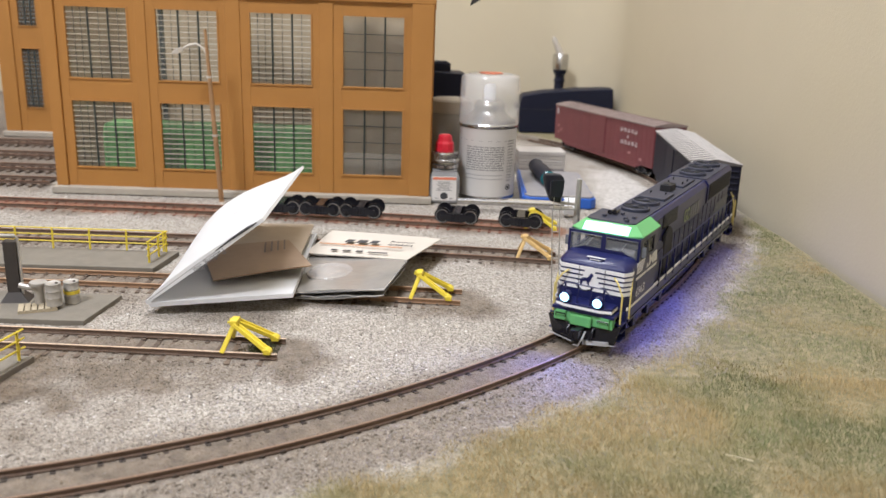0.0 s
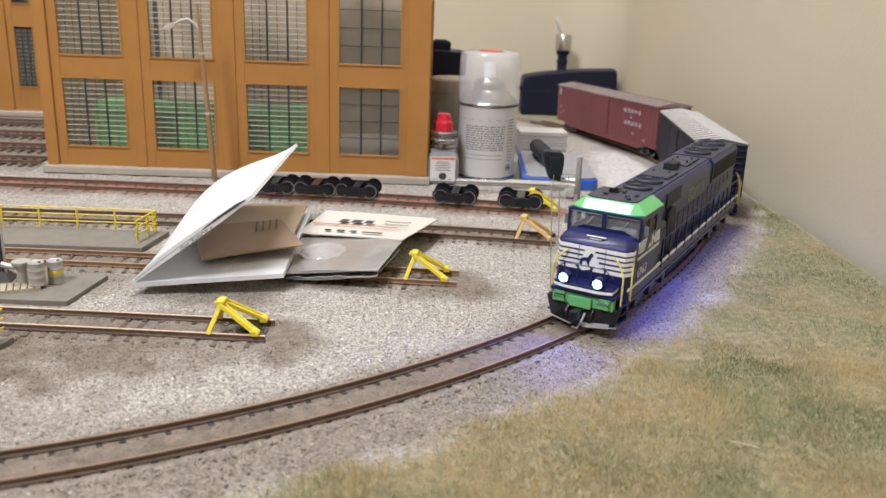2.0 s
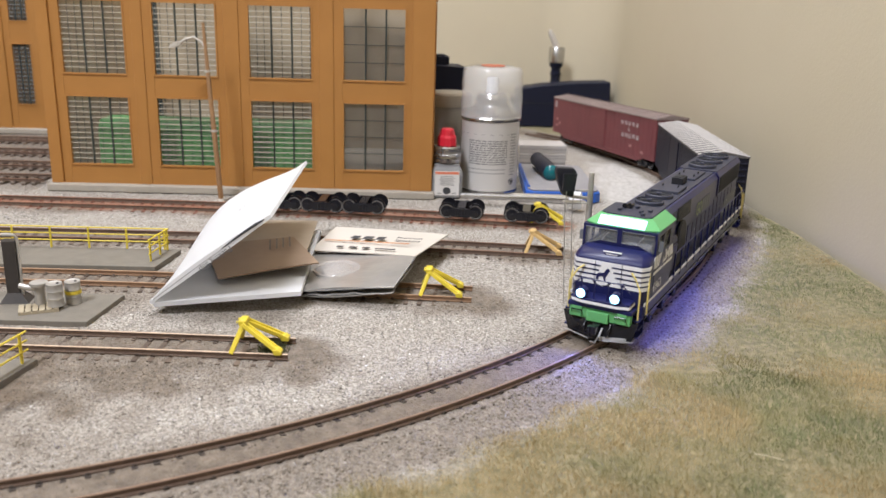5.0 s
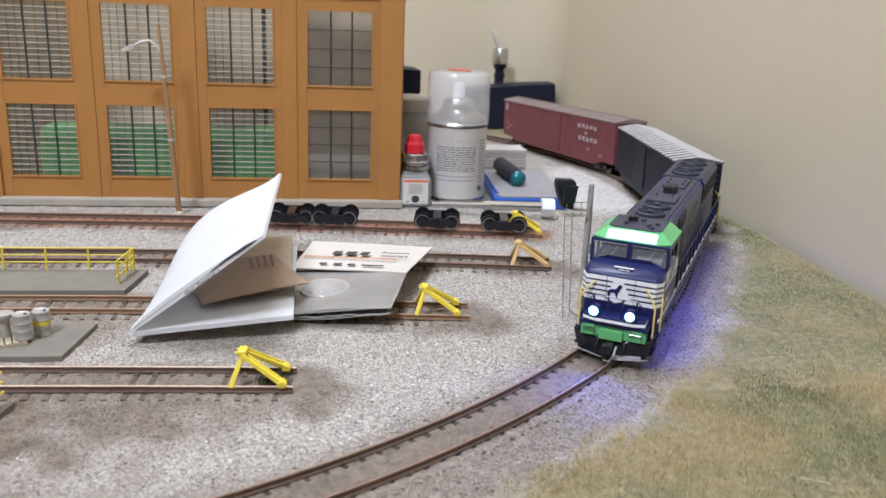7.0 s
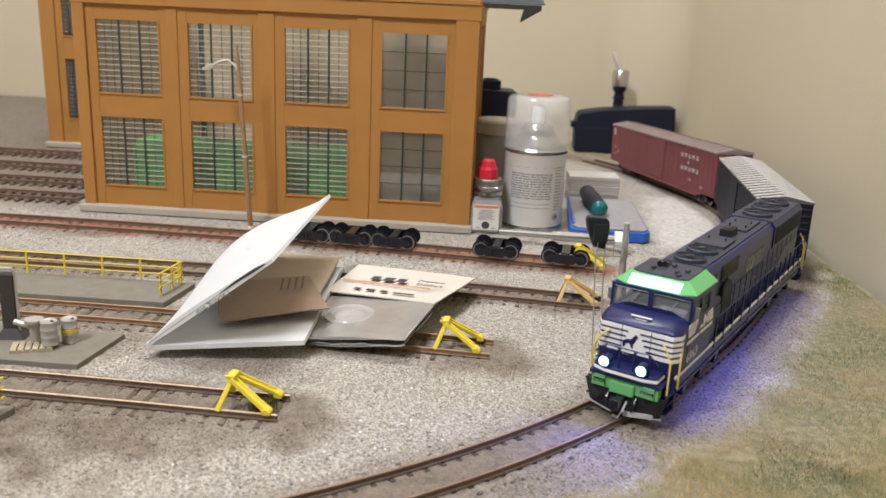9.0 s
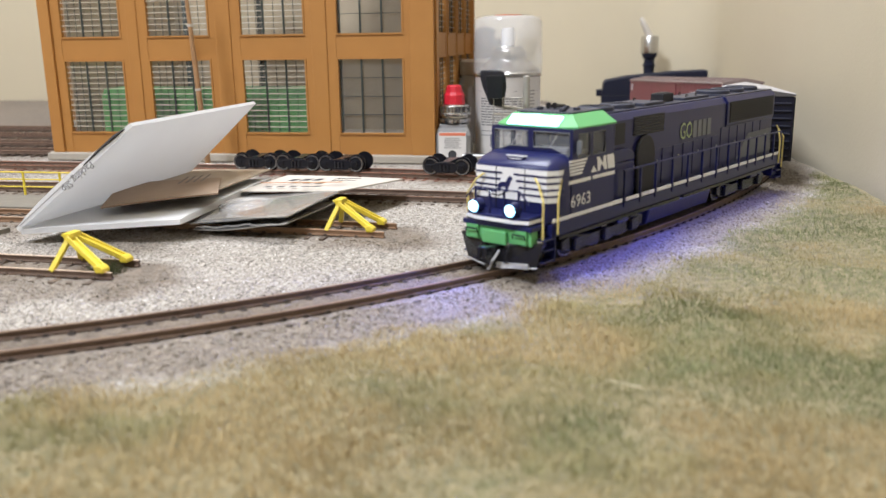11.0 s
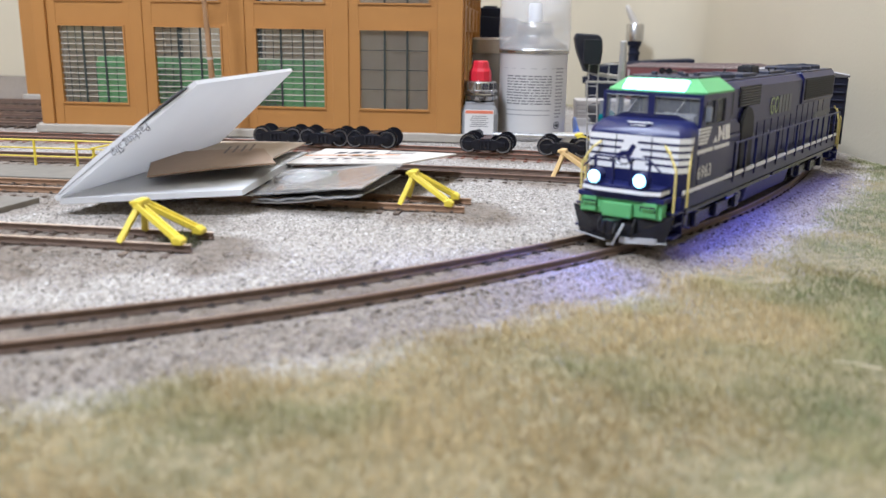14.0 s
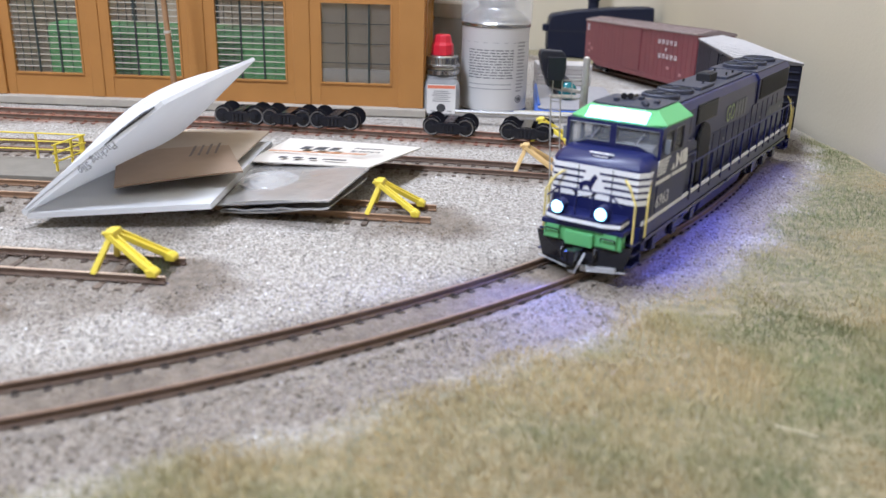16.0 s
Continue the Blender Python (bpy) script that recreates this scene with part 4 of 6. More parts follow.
    for k in (-1, 1):
        part("pilot_bracket", Shape().box(116.4, 117.4, min(k * 7.8, k * 12.4), max(k * 7.8, k * 12.4), 10, 14.6), GREEN, loco, bevel=0.3)
        part("uncoupling_rod", Shape().tube([(118.0, k * 7.4, 12.0), (118.4, k * 7.4, 13.4), (118.4, k * 12.2, 13.4), (118.0, k * 12.2, 12.0)], 0.3, 5), IRON, loco)
        part("brake_hose", Shape().tube([(117, k * 5.6, 9), (119, k * 5.8, 7), (119.3, k * 5.2, 4.5), (118.4, k * 4.4, 3.6)], 0.5, 6), IRON, loco)
        house = part("ditch_light", Shape().tube([(115.2, k * 7.6 - 0.8, 21.5), (119.0, k * 7.6 - 0.8, 21.4)], 2.4, 16), BLACK, loco, smooth=True)
        part("ditch_lens", Shape().tube([(118.9, k * 7.6 - 0.8, 21.4), (119.6, k * 7.6 - 0.8, 21.4)], [2.15, 1.7], 16), LAMPGLOW, house, "lit bluish white lens", smooth=True)
        part("lamp_bracket", Shape().box(115.5, 116.6, k * 7.6 - 1.6, k * 7.6, 19, 20.8), BLACK, house)
        lamp = bpy.data.lights.new("ditch_beam", "SPOT")
        lamp.energy, lamp.color, lamp.spot_size, lamp.spot_blend, lamp.shadow_soft_size = 0.07, (0.16, 0.24, 1.0), radians(150), 1.0, 0.0015
        ob = new("ditch_beam", lamp)
        ob.parent = loco
        ob.matrix_basis = look((0.1206, (k * 7.6 - 0.8) * 0.001, 0.0214), (0.25, (k * 7.6 - 0.8) * 0.001, 0.0))
        part("plow_blade", Shape().loft([[(112, 0, 1.4), (112, k * 14.5, 2.2), (112, k * 16.8, 10.6), (112, 0, 7.8)], [(119.2, 0, 1.2), (114.4, k * 14.6, 2.0), (114.8, k * 17.2, 11.0), (116.6, 0, 7.6)]]), IRON, loco, bevel=0.2)
        part("plow_edge", Shape().tube([(119.3, k * 3.4, 1.6), (115.2, k * 15.6, 2.2)], 0.25, 5), HOSE, loco)
    part("coupler", Shape().box(114, 121.5, -1.6, 1.6, 5.6, 8.8).box(121.5, 124.6, -2.4, 1.4, 5.2, 9.2).box(123.6, 125.4, -2.4, -0.8, 5.2, 9.2), IRON, loco, bevel=0.4)
    part("air_hose", Shape().tube([(119, 2.6, 7.4), (122.4, 2.4, 4.6), (122.2, 0.8, 1.4), (119.6, -2.0, 0.4)], 0.45, 6), HOSE, loco, smooth=True)
    # The pale colour stands in for headlight reflected off the plow's foot.
    part("plow_glint_plate", Shape().loft([[(115.5, 1.6, 1.3), (115.5, 12.6, 1.6), (115.5, 12.6, 3.4), (115.5, 1.6, 3.2)], [(119.6, 1.6, 1.3), (116.6, 12.6, 1.6), (116.6, 12.6, 3.4), (119.3, 1.6, 3.2)]]), HOSE, loco, "pale plow foot, headlight reflection in its colour", bevel=0.2)
    part("rear_coupler", Shape().box(-121, -112, -1.6, 1.6, 5.6, 8.8), IRON, loco, bevel=0.4)
    for y in (-9, -3, 3, 9):
        part("deck_stanchion", Shape().box(116.6, 117.2, y - 0.35, y + 0.35, 19, 27.8), BLACK, loco)
    part("deck_rail", Shape().tube([(116.9, -13, 24), (117, -9, 27.8), (117, 9, 27.8), (116.9, 13, 24)], 0.32, 5), BLACK, loco)
    part("deck_chain", Shape().tube([(117.2, -4 + i * 1.0, 27.4 - 1.6 * (1 - ((i - 4) / 4) ** 2)) for i in range(9)], 0.28, 5), IRON, loco)
    # blue strips added under the walkway, themselves unseen, for the blue glow on the ballast
    ADDED_BLUE = glow("added_blue_glow", (0.1, 0.16, 1.0), 1.5)
    for x0, x1, watts in ((10, 104, 0.017), (-104, 6, 0.008)):
        strip = part("ground_lamp", Shape().box(x0, x1, 15.0, 16.9, 10.2, 11.4), IRON, loco, "thin blue glow strip added under the walkway")
        part("lens", Shape().box(x0 + 1, x1 - 1, 15.6, 16.3, 10.0, 10.2), ADDED_BLUE, strip)
        lamp = bpy.data.lights.new("added_strip_beam", "AREA")
        lamp.shape, lamp.size, lamp.size_y, lamp.energy, lamp.color = "RECTANGLE", (x1 - x0) * 0.001, 0.002, watts, (0.09, 0.12, 1.0)
        ob = new("added_strip_beam", lamp)
        ob.parent = loco
        ob.matrix_basis = pose((x0 + x1) * 0.0005, 0.0166, 0.0098, 58, 0, 0)
    return loco


def make_boxcar(x, y, h, length, paint, roofing, label, marks, H=45.0, nose_down=0.0):
    car = thing("boxcar", x, y, RAIL_TOP, h, label, "boxcar", "boxcars behind the locomotive")
    car.matrix_basis = pose(x * 0.001, y * 0.001, (RAIL_TOP + float(fall(x, y))) * 0.001, 0, nose_down, h)
    L = length / 2
    body = part("body", Shape().box(-L, L, -16.3, 16.3, 9.5, H), paint, car, bevel=0.3)
    part("underframe", Shape().box(-L + 3, L - 3, -5, 5, 6.5, 9.5).box(-20, 20, -13, 13, 6, 9.5), IRON, car)
    part("side_sill", Shape().prism([(-L + 20, 9.5), (-L + 32, 6), (L - 32, 6), (L - 20, 9.5)], "y", -16.4, -15.6).prism([(-L + 20, 9.5), (-L + 32, 6), (L - 32, 6), (L - 20, 9.5)], "y", 15.6, 16.4), paint, car)
    part("roof", Shape().prism([(-17, H - 0.4), (17, H - 0.4), (17, H + 0.6), (0, H + 3.4), (-17, H + 0.6)], "x", -L - 0.8, L + 0.8), roofing, car)
    n = round(length / 9.5)
    for i in range(n + 1):
        p = -L + 1 + (length - 2) * i / n
        part("roof_rib", Shape().prism([(-17, H + 0.6), (0, H + 3.4), (17, H + 0.6), (17, H + 1.2), (0, H + 4.2), (-17, H + 1.2)], "x", p - 0.6, p + 0.6), RIBROOF if roofing is TINROOF else roofing, car)
    for k in (-1, 1):
        s = lambda a, b: (min(k * a, k * b), max(k * a, k * b))
        part("door", Shape().box(-15, 15, *s(16.3, 17.1), 10.5, H - 1.5), paint, car, bevel=0.2)
        for i in range(5):
            part("door_rib", Shape().box(-14.5, 14.5, *s(17.1, 17.25), 13 + 6 * i, 13.6 + 6 * i), paint, car)
        part("door_track", Shape().box(-32, 32, *s(16.3, 17.4), H - 1.4, H - 0.4), paint, car)
        for p in [v for v in range(int(-L) + 6, int(L) - 4, 8) if abs(v) > 18]:
            part("side_rib", Shape().box(p - 0.35, p + 0.35, *s(16.3, 16.48), 10, H - 0.6), paint, car)
        # ends: corrugated
        for i in range(8):
            z = 12 + 4.1 * i
            part("end_rib", Shape().tube([(k * (L + 0.2), -15, z), (k * (L + 0.2), 15, z)], 0.9, 6), paint, car)
        ladder = part("ladder", Shape().box(*s(L - 9, L - 8.6), -17.3, -16.6, 9, H - 1).box(*s(L - 3.4, L - 3.0), -17.3, -16.6, 9, H - 1), paint, car)
        for i in range(7):
            part("rung", Shape().tube([(k * (L - 9), -17.1, 12 + 4.6 * i), (k * (L - 3), -17.1, 12 + 4.6 * i)], 0.25, 5), paint, ladder)
        freight_truck(car, k * (L - 26))
        part("coupler", Shape().box(*s(L, L + 5), -1.5, 1.5, 5.5, 8.6), IRON, car, bevel=0.3)
    if marks:
        # rows of unreadable white lettering on the side that faces the shed
        for z, x0, count, w, hgt in ((36.8, -80, 5, 3.9, 3.6), (31.4, -64, 1, 2.4, 2.8), (25.2, -82, 5, 4.0, 3.8)):
            for i in range(count):
                bar = part("letter_bar", Shape().box(x0 + i * 7.0, x0 + i * 7.0 + w, 16.75, 16.95, z, z + hgt), DULLWHITE, car)
                part("letter_gap", Shape().box(x0 + i * 7.0 + w * 0.36, x0 + i * 7.0 + w * 0.66, 16.9, 17.0, z + (0.0 if i % 2 else 1.4), z + hgt * (0.55 if i % 2 else 1.0)), paint, bar)
        part("letter_bar", Shape().box(101, 105.5, 16.75, 16.95, H - 9.5, H - 3), DULLWHITE, car)
        for x0, z in ((97, 24), (90, 20), (97, 17), (-70, 17), (-92, 13.5)):
            part("letter_bar", Shape().box(x0, x0 + 4.4, 16.75, 16.95, z, z + 2.4), FADEDMARK, car)
    return car


make_locomotive()
make_boxcar(205.8, 654.3, 83.0, 184, CARBLACK, TINROOF, "black model boxcar with a pale ribbed metal roof", False, 45.0, 1.8)
make_boxcar(190.0, 874.0, 105.5, 222, OXIDE, BROWNROOF, "dark red model boxcar with white lettering on its side", True, 47.5, 1.85)

# loose trucks standing on the track before the shed
def loose_truck(x, y, turn):
    t = thing("freight_truck", x, y, RAIL_TOP, turn, "loose black two-axle model freight truck standing on the track", "rail truck", "loose trucks")
    freight_truck(t, 0)
    return t


first = loose_truck(-101, 577.2, -3)
for _x, _y, _t in ((-73, 575.2, -4), (-45, 573, -5), (21, 565.5, -7.5), (64, 559.2, -8)):
    copy_thing(first, pose(_x * 0.001, _y * 0.001, RAIL_TOP * 0.001, 0, 0, _t))

# ---- things on the layout ----
YELLOW = mat("bright_yellow_paint", (0.72, 0.58, 0.04), 0.4, other=(0.6, 0.47, 0.03), size=0.004, bump=0.00005)
FADED = mat("faded_orange_yellow", (0.62, 0.42, 0.16), 0.5, size=0.004)
SLAB = mat("grey_concrete_slab", (0.205, 0.185, 0.152), 0.85, other=(0.14, 0.125, 0.1), size=0.006, bump=0.0002, bump_size=0.0008)
COPPER = mat("copper_brown_pole", (0.46, 0.29, 0.16), 0.35, metal=0.35, other=(0.33, 0.19, 0.09), size=0.004)
PALE = mat("pale_metal_lamp", (0.6, 0.56, 0.5), 0.4, metal=0.2, size=0.004)
SOOT = mat("sooty_black_column", (0.03, 0.027, 0.025), 0.6, other=(0.05, 0.04, 0.035), size=0.004, bump=0.0001)
SILVER = mat("dull_silver_paint", (0.5, 0.48, 0.45), 0.45, metal=0.4, other=(0.36, 0.34, 0.31), size=0.003)
WOOD = mat("pale_pallet_wood", (0.42, 0.36, 0.25), 0.7, other=(0.3, 0.25, 0.17), size=0.003, bump=0.0001, vary=0.3)
KRAFT = mat("kraft_card", (0.3, 0.215, 0.145), 0.75, other=(0.25, 0.175, 0.115), size=0.006, bump=0.00005)
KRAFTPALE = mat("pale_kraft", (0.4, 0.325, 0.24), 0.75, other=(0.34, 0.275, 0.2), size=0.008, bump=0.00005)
CARD = mat("white_printed_card", (0.58, 0.54, 0.48), 0.6, other=(0.52, 0.48, 0.42), size=0.02)
INK = mat("dark_ink", (0.05, 0.05, 0.055), 0.6, size=0.004)
BROWNINK = mat("faded_brown_ink", (0.13, 0.1, 0.085), 0.7, size=0.004)
GREYINK = mat("grey_ink", (0.16, 0.155, 0.16), 0.7, size=0.004)
PALEINK = mat("pale_ink", (0.4, 0.39, 0.39), 0.7, size=0.004)
ORANGEINK = mat("orange_ink", (0.5, 0.22, 0.08), 0.7, size=0.004)
BAG = mat("grey_plastic_bag", (0.33, 0.31, 0.29), 0.16, other=(0.24, 0.23, 0.21), size=0.012, bump=0.0006, bump_size=0.006, coat=0.6)
CLEAR = mat("clear_plastic", (0.85, 0.84, 0.83), 0.14, alpha=0.24, spec=0.7)
TEXTGREY = mat("label_text_grey", (0.24, 0.235, 0.235), 0.6, size=0.004)
CANWHITE = mat("white_can_label", (0.72, 0.7, 0.68), 0.4, other=(0.66, 0.64, 0.62), size=0.02)
TIN = mat("can_tin", (0.55, 0.54, 0.53), 0.2, metal=0.95, size=0.006)
RED = mat("red_plastic_cap", (0.6, 0.02, 0.04), 0.35, other=(0.5, 0.015, 0.03), size=0.006)
ORANGE = mat("orange_disc", (0.75, 0.22, 0.12), 0.5, size=0.01)
BLUE = mat("blue_plastic", (0.03, 0.12, 0.5), 0.4, other=(0.025, 0.09, 0.4), size=0.01)
GREYTOP = mat("grey_scuffed_top", (0.3, 0.29, 0.3), 0.6, other=(0.22, 0.21, 0.22), size=0.008)
NAVY = mat("navy_black_case", (0.012, 0.014, 0.03), 0.5, size=0.02, spec=0.2)
SIGNAL = mat("signal_black", (0.014, 0.015, 0.024), 0.5, size=0.004)
TEAL = mat("tip_teal_glint", (0.012, 0.13, 0.15), 0.15, size=0.004)
OLIVE = mat("olive_brush", (0.09, 0.1, 0.03), 0.9, other=(0.05, 0.05, 0.02), size=0.001, bump=0.0004)


def bumper(x, y, turn, paint, label, brush=False):
    """Track bumper: two A-frames with long braces towards the track's end."""
    ob = thing("track_bumper", x, y, RAIL_TOP, turn, label, "track bumper", "track bumpers")
    def beam(a, b, w, h):
        a, b = Vector(a), Vector(b)
        d = (b - a).normalized()
        side = Vector((0, 1, 0))
        up = d.cross(side).normalized()
        return Shape().loft([[p + side * u * w + up * v * h for u, v in ((-0.5, -0.5), (0.5, -0.5), (0.5, 0.5), (-0.5, 0.5))] for p in (a, b)])
    for k in (-1, 1):
        part("leg", beam((-4.4, k * 8.4, -0.4), (-0.4, k * 1.7, 10.4), 1.9, 2.0), paint, ob, bevel=0.35)
        brace = part("brace", beam((-1.0, k * 2.0, 10.1), (14.8, k * 7.4, 0.9), 3.8, 0.9), paint, ob, bevel=0.25)
        for q in (-1.5, 1.5):
            part("flange", beam((-0.6, k * 2.0 + q, 10.4), (14.6, k * 7.4 + q, 1.3), 0.8, 1.8), paint, brace, bevel=0.2)
        part("brace_shoe", Shape().prism([(12.8, 2.0), (15.0, 2.4), (16.6, 1.2), (16.6, -0.3), (13.4, -0.3)], "y", k * 7.4 - 2.2, k * 7.4 + 2.2), paint, ob, bevel=0.4)
        part("bolt", Shape().tube([(-1.6, k * 1.7, 10.8), (-3.4, k * 1.7, 10.8)], 0.6, 8), paint, ob)
    part("crossbeam", Shape().box(-2.4, 1.0, -3.2, 3.2, 9.4, 12.0), paint, ob, bevel=0.6)
    return ob


bumper(-80, 340.6, -3, YELLOW, "bright yellow model track bumper on the copper siding")
bumper(-2, 414.2, -5, YELLOW, "bright yellow model track bumper beside the plastic bag")
bumper(60, 489.8, -8.5, FADED, "faded orange yellow track bumper behind the signal")
bumper(72, 558, -8.5, YELLOW, "yellow track bumper at the end of the rusty track")


def tuft(x, y, r, count, seed):
    rng = random.Random(seed)
    s = Shape()
    for _ in range(count):
        a, q = rng.uniform(0, 6.28), r * math.sqrt(rng.random())
        px, py, hgt = x + q * math.cos(a), y + q * math.sin(a), rng.uniform(3.5, 8.5) * (1.2 - q / r * 0.7)
        lean, t = rng.uniform(0, 6.28), rng.uniform(0, 3.14)
        s.add([(px - 0.3 * math.cos(t), py - 0.3 * math.sin(t), 0), (px + 0.3 * math.cos(t), py + 0.3 * math.sin(t), 0), (px + math.cos(lean) * hgt * 0.5, py + math.sin(lean) * hgt * 0.5, hgt)], [(0, 1, 2)])
    return s


tagged(part("brush_tuft", tuft(-69, 339.5, 6.5, 420, 3), OLIVE), "olive green foliage tuft under the yellow bumper", "tuft", kind="stuff")

# platforms
def platform(name, corners, z, label):
    return structure(part(name, Shape().prism(corners, "z", -0.5, z), SLAB, bevel=0.3), label, "platform")


platform("platform_1", [(-640, 446), (-149, 444.5), (-144, 477), (-640, 480)], 3.4, "dirty grey concrete platform between the sidings")
platform("platform_2", [(-300, 367), (-156, 366), (-151, 402), (-300, 405)], 3.0, "grey concrete fuelling slab")
platform("platform_3", [(-330, 280), (-167, 297), (-160.5, 326), (-330, 329)], 3.0, "grey concrete slab with a yellow railing")


def railing(x, y, z, turn, posts, length, label, slope=0.0):
    ob = thing("railing", x, y, z, turn, label, "railing", "yellow railings")
    for p in posts:
        part("post", Shape().box(p - 0.45, p + 0.45, -0.45, 0.45, 0, 12.4), YELLOW, ob)
    for hgt in (4.4, 8.4, 12.2):
        part("rail", Shape().tube([(0, 0, hgt), (length, 0, hgt)], 0.42, 6), YELLOW, ob)
    return ob


railing(-430, 477, 3.4, -0.2, [0.5 + 21.3 * i for i in range(14)], 280, "thin yellow pipe railing along the platform")
railing(-151, 476, 3.4, 262, [0.4, 10, 22], 24, "short yellow railing end beside the platform steps")
railing(-163.5, 325, 3.0, 257, [4.0, 24], 30, "yellow pipe railing on the slab's end")

# fuel column with pipe, drums and pallet
column = thing("fuel_column", -198, 391, 3, 8, "sooty black fuel column with a silver pipe over its top", "fuel column")
part("shaft", Shape().box(-3, 3, -2.4, 2.4, 2, 30), SOOT, column, bevel=0.3)
part("foot", Shape().loft([[(-6, -5, 0), (7, -5, 0), (7, 5, 0), (-6, 5, 0)], [(-3.1, -2.5, 4.5), (3.1, -2.5, 4.5), (3.1, 2.5, 4.5), (-3.1, 2.5, 4.5)]]), SOOT, column)
part("pipe", Shape().tube([(3.6, -1, 3), (3.6, -1, 31), (2.6, -1, 32.4), (-14, -1, 33), (-16, -1, 32), (-16.6, -1, 29)], 0.75, 8), SILVER, column, smooth=True)
part("hose", Shape().tube([(-16.6, -1, 29), (-16.2, -1, 16), (-17.5, -1, 8), (-21, -1, 2), (-30, -1, 0.8)], 1.0, 8), SOOT, column, smooth=True)
pump = thing("valve_stand", -183.5, 384, 3, 0, "pale vertical valve pipe with a flat cap and side outlet", "valve")
part("pipe", Shape().lathe([(2.2, 0), (2.2, 10.4)], n=14), SILVER, pump, smooth=True)
part("cap", Shape().lathe([(4.0, 10.4), (4.2, 11), (4.0, 12), (1.0, 12.4)], n=18), SILVER, pump, smooth=True)
part("outlet", Shape().tube([(-1, 0, 8.8), (-6, 0, 9.2), (-9, 0, 10)], 1.4, 10), SILVER, pump, smooth=True)


def drum(x, y, z, label):
    d = thing("oil_drum", x, y, z, 0, label, "drum", "drums on the slab")
    part("body", Shape().lathe([(3.5, 0), (3.65, 0.3), (3.5, 0.7), (3.5, 3.6), (3.7, 3.9), (3.5, 4.2), (3.5, 7), (3.7, 7.3), (3.5, 7.6), (3.5, 10.4), (3.65, 10.7), (3.5, 11), (3.2, 10.8), (0.2, 10.8)], n=20), SILVER, d, smooth=True)
    part("bung", Shape().lathe([(0.7, 10.8), (0.7, 11.2), (0.1, 11.2)], 1.6, 0, 8), SOOT, d)
    return d


drum(-175.5, 381.5, 4.6, "dull silver model oil drum standing on a pallet")
_b = drum(-170.5, 389.5, 3.0, "dull silver oil drum with a yellow band")
part("band", Shape().lathe([(3.75, 5), (3.75, 6.6)], n=20), YELLOW, _b)
pallet = thing("pallet", -182.5, 379.5, 3.0, 22, "pale wooden pallet with a ragged edge", "pallet")
for i in range(6):
    part("board", Shape().box(-8.5 + 2.9 * i, -6.2 + 2.9 * i, -5.2, 5.2, 0.9, 1.5), WOOD, pallet)
for y in (-4.6, 0, 4.6):
    part("bearer", Shape().box(-8.5, 8.4, y - 0.6, y + 0.6, 0, 0.9), WOOD, pallet)


def street_lamp(x, y, z, turn, height, lean, label):
    ob = new("street_lamp")
    ob.empty_display_size = 0.01
    ob.matrix_basis = pose(x * 0.001, y * 0.001, z * 0.001, 0, lean, turn)
    tagged(ob, label, "street lamp", "street lamps")
    h = height
    part("base_collar", Shape().lathe([(3.0, 0), (3.0, 1.2), (2.2, 2.4)], n=14), PALE, ob, smooth=True)
    part("pole", Shape().lathe([(1.9, 1.5), (1.75, h * 0.4), (1.45, h * 0.7), (1.0, h)], n=12), COPPER, ob, smooth=True)
    for f, r in ((0.41, 2.1), (0.74, 1.9)):
        part("pole_ring", Shape().lathe([(r, h * f - 0.8), (r + 0.15, h * f), (r, h * f + 0.8)], n=12), PALE, ob, smooth=True)
    arm = part("arm", Shape().tube([(0, 0, h * 0.86), (-2, 0, h * 0.895), (-7, 0, h * 0.925), (-13, 0, h * 0.915), (-17, 0, h * 0.895)], [0.9, 0.8, 0.75, 0.75, 0.8], 8), PALE, ob, smooth=True)
    part("lamp_head", Shape().loft([[(-16, -1.0, h * 0.905), (-16, 1.0, h * 0.905), (-16, 1.0, h * 0.885), (-16, -1.0, h * 0.885)], [(-19, -2, h * 0.905), (-19, 2, h * 0.905), (-19, 2, h * 0.875), (-19, -2, h * 0.875)], [(-24, -1.2, h * 0.885), (-24, 1.2, h * 0.885), (-24, 1.2, h * 0.872), (-24, -1.2, h * 0.872)]]), PALE, arm, bevel=0.4)
    return ob


street_lamp(-149.5, 604, 0.5, 0, 124, -3.2, "copper brown model street lamp with curved pale arm")
street_lamp(-158.6, 281.5, 0.5, 0, 118, 1.0, "copper brown model street lamp on the gravel")

# signal beside the main track
sig = thing("railway_signal", 75.5, 415, 0, 6, "silver model signal mast with a black signal head and ladder", "signal")
part("mast", Shape().lathe([(1.6, 0), (1.6, 48), (1.3, 66.5), (0.2, 67)], n=12), SILVER, sig, smooth=True)
part("base", Shape().box(-4, 4, -4, 4, 0, 2.2), SILVER, sig, bevel=0.3)
head = part("signal_head", Shape().prism([(-14.6, 55.6), (-9.0, 54.6), (-8.0, 63), (-8.4, 67.6), (-10, 69), (-18.0, 69.4), (-18.6, 67.4), (-17.6, 63)], "y", -2.2, 2.0), SIGNAL, sig, "black hooded signal head", bevel=0.6)
part("hood", Shape().loft([[(-15.5 + 0.2, -2.2, 66), (-9.6, -2.2, 66), (-9.6, -2.2, 59), (-15.3, -2.2, 59)], [(-16.2, -7.0, 67.4), (-9.2, -7.0, 67.4), (-9.6, -5.0, 58.2), (-15.6, -5.0, 58.2)]]), SIGNAL, head, bevel=0.4)
part("bracket", Shape().tube([(0, 0, 53.5), (-9, 0, 54.5), (-12.4, 0, 55.5)], 0.8, 8), SILVER, sig)
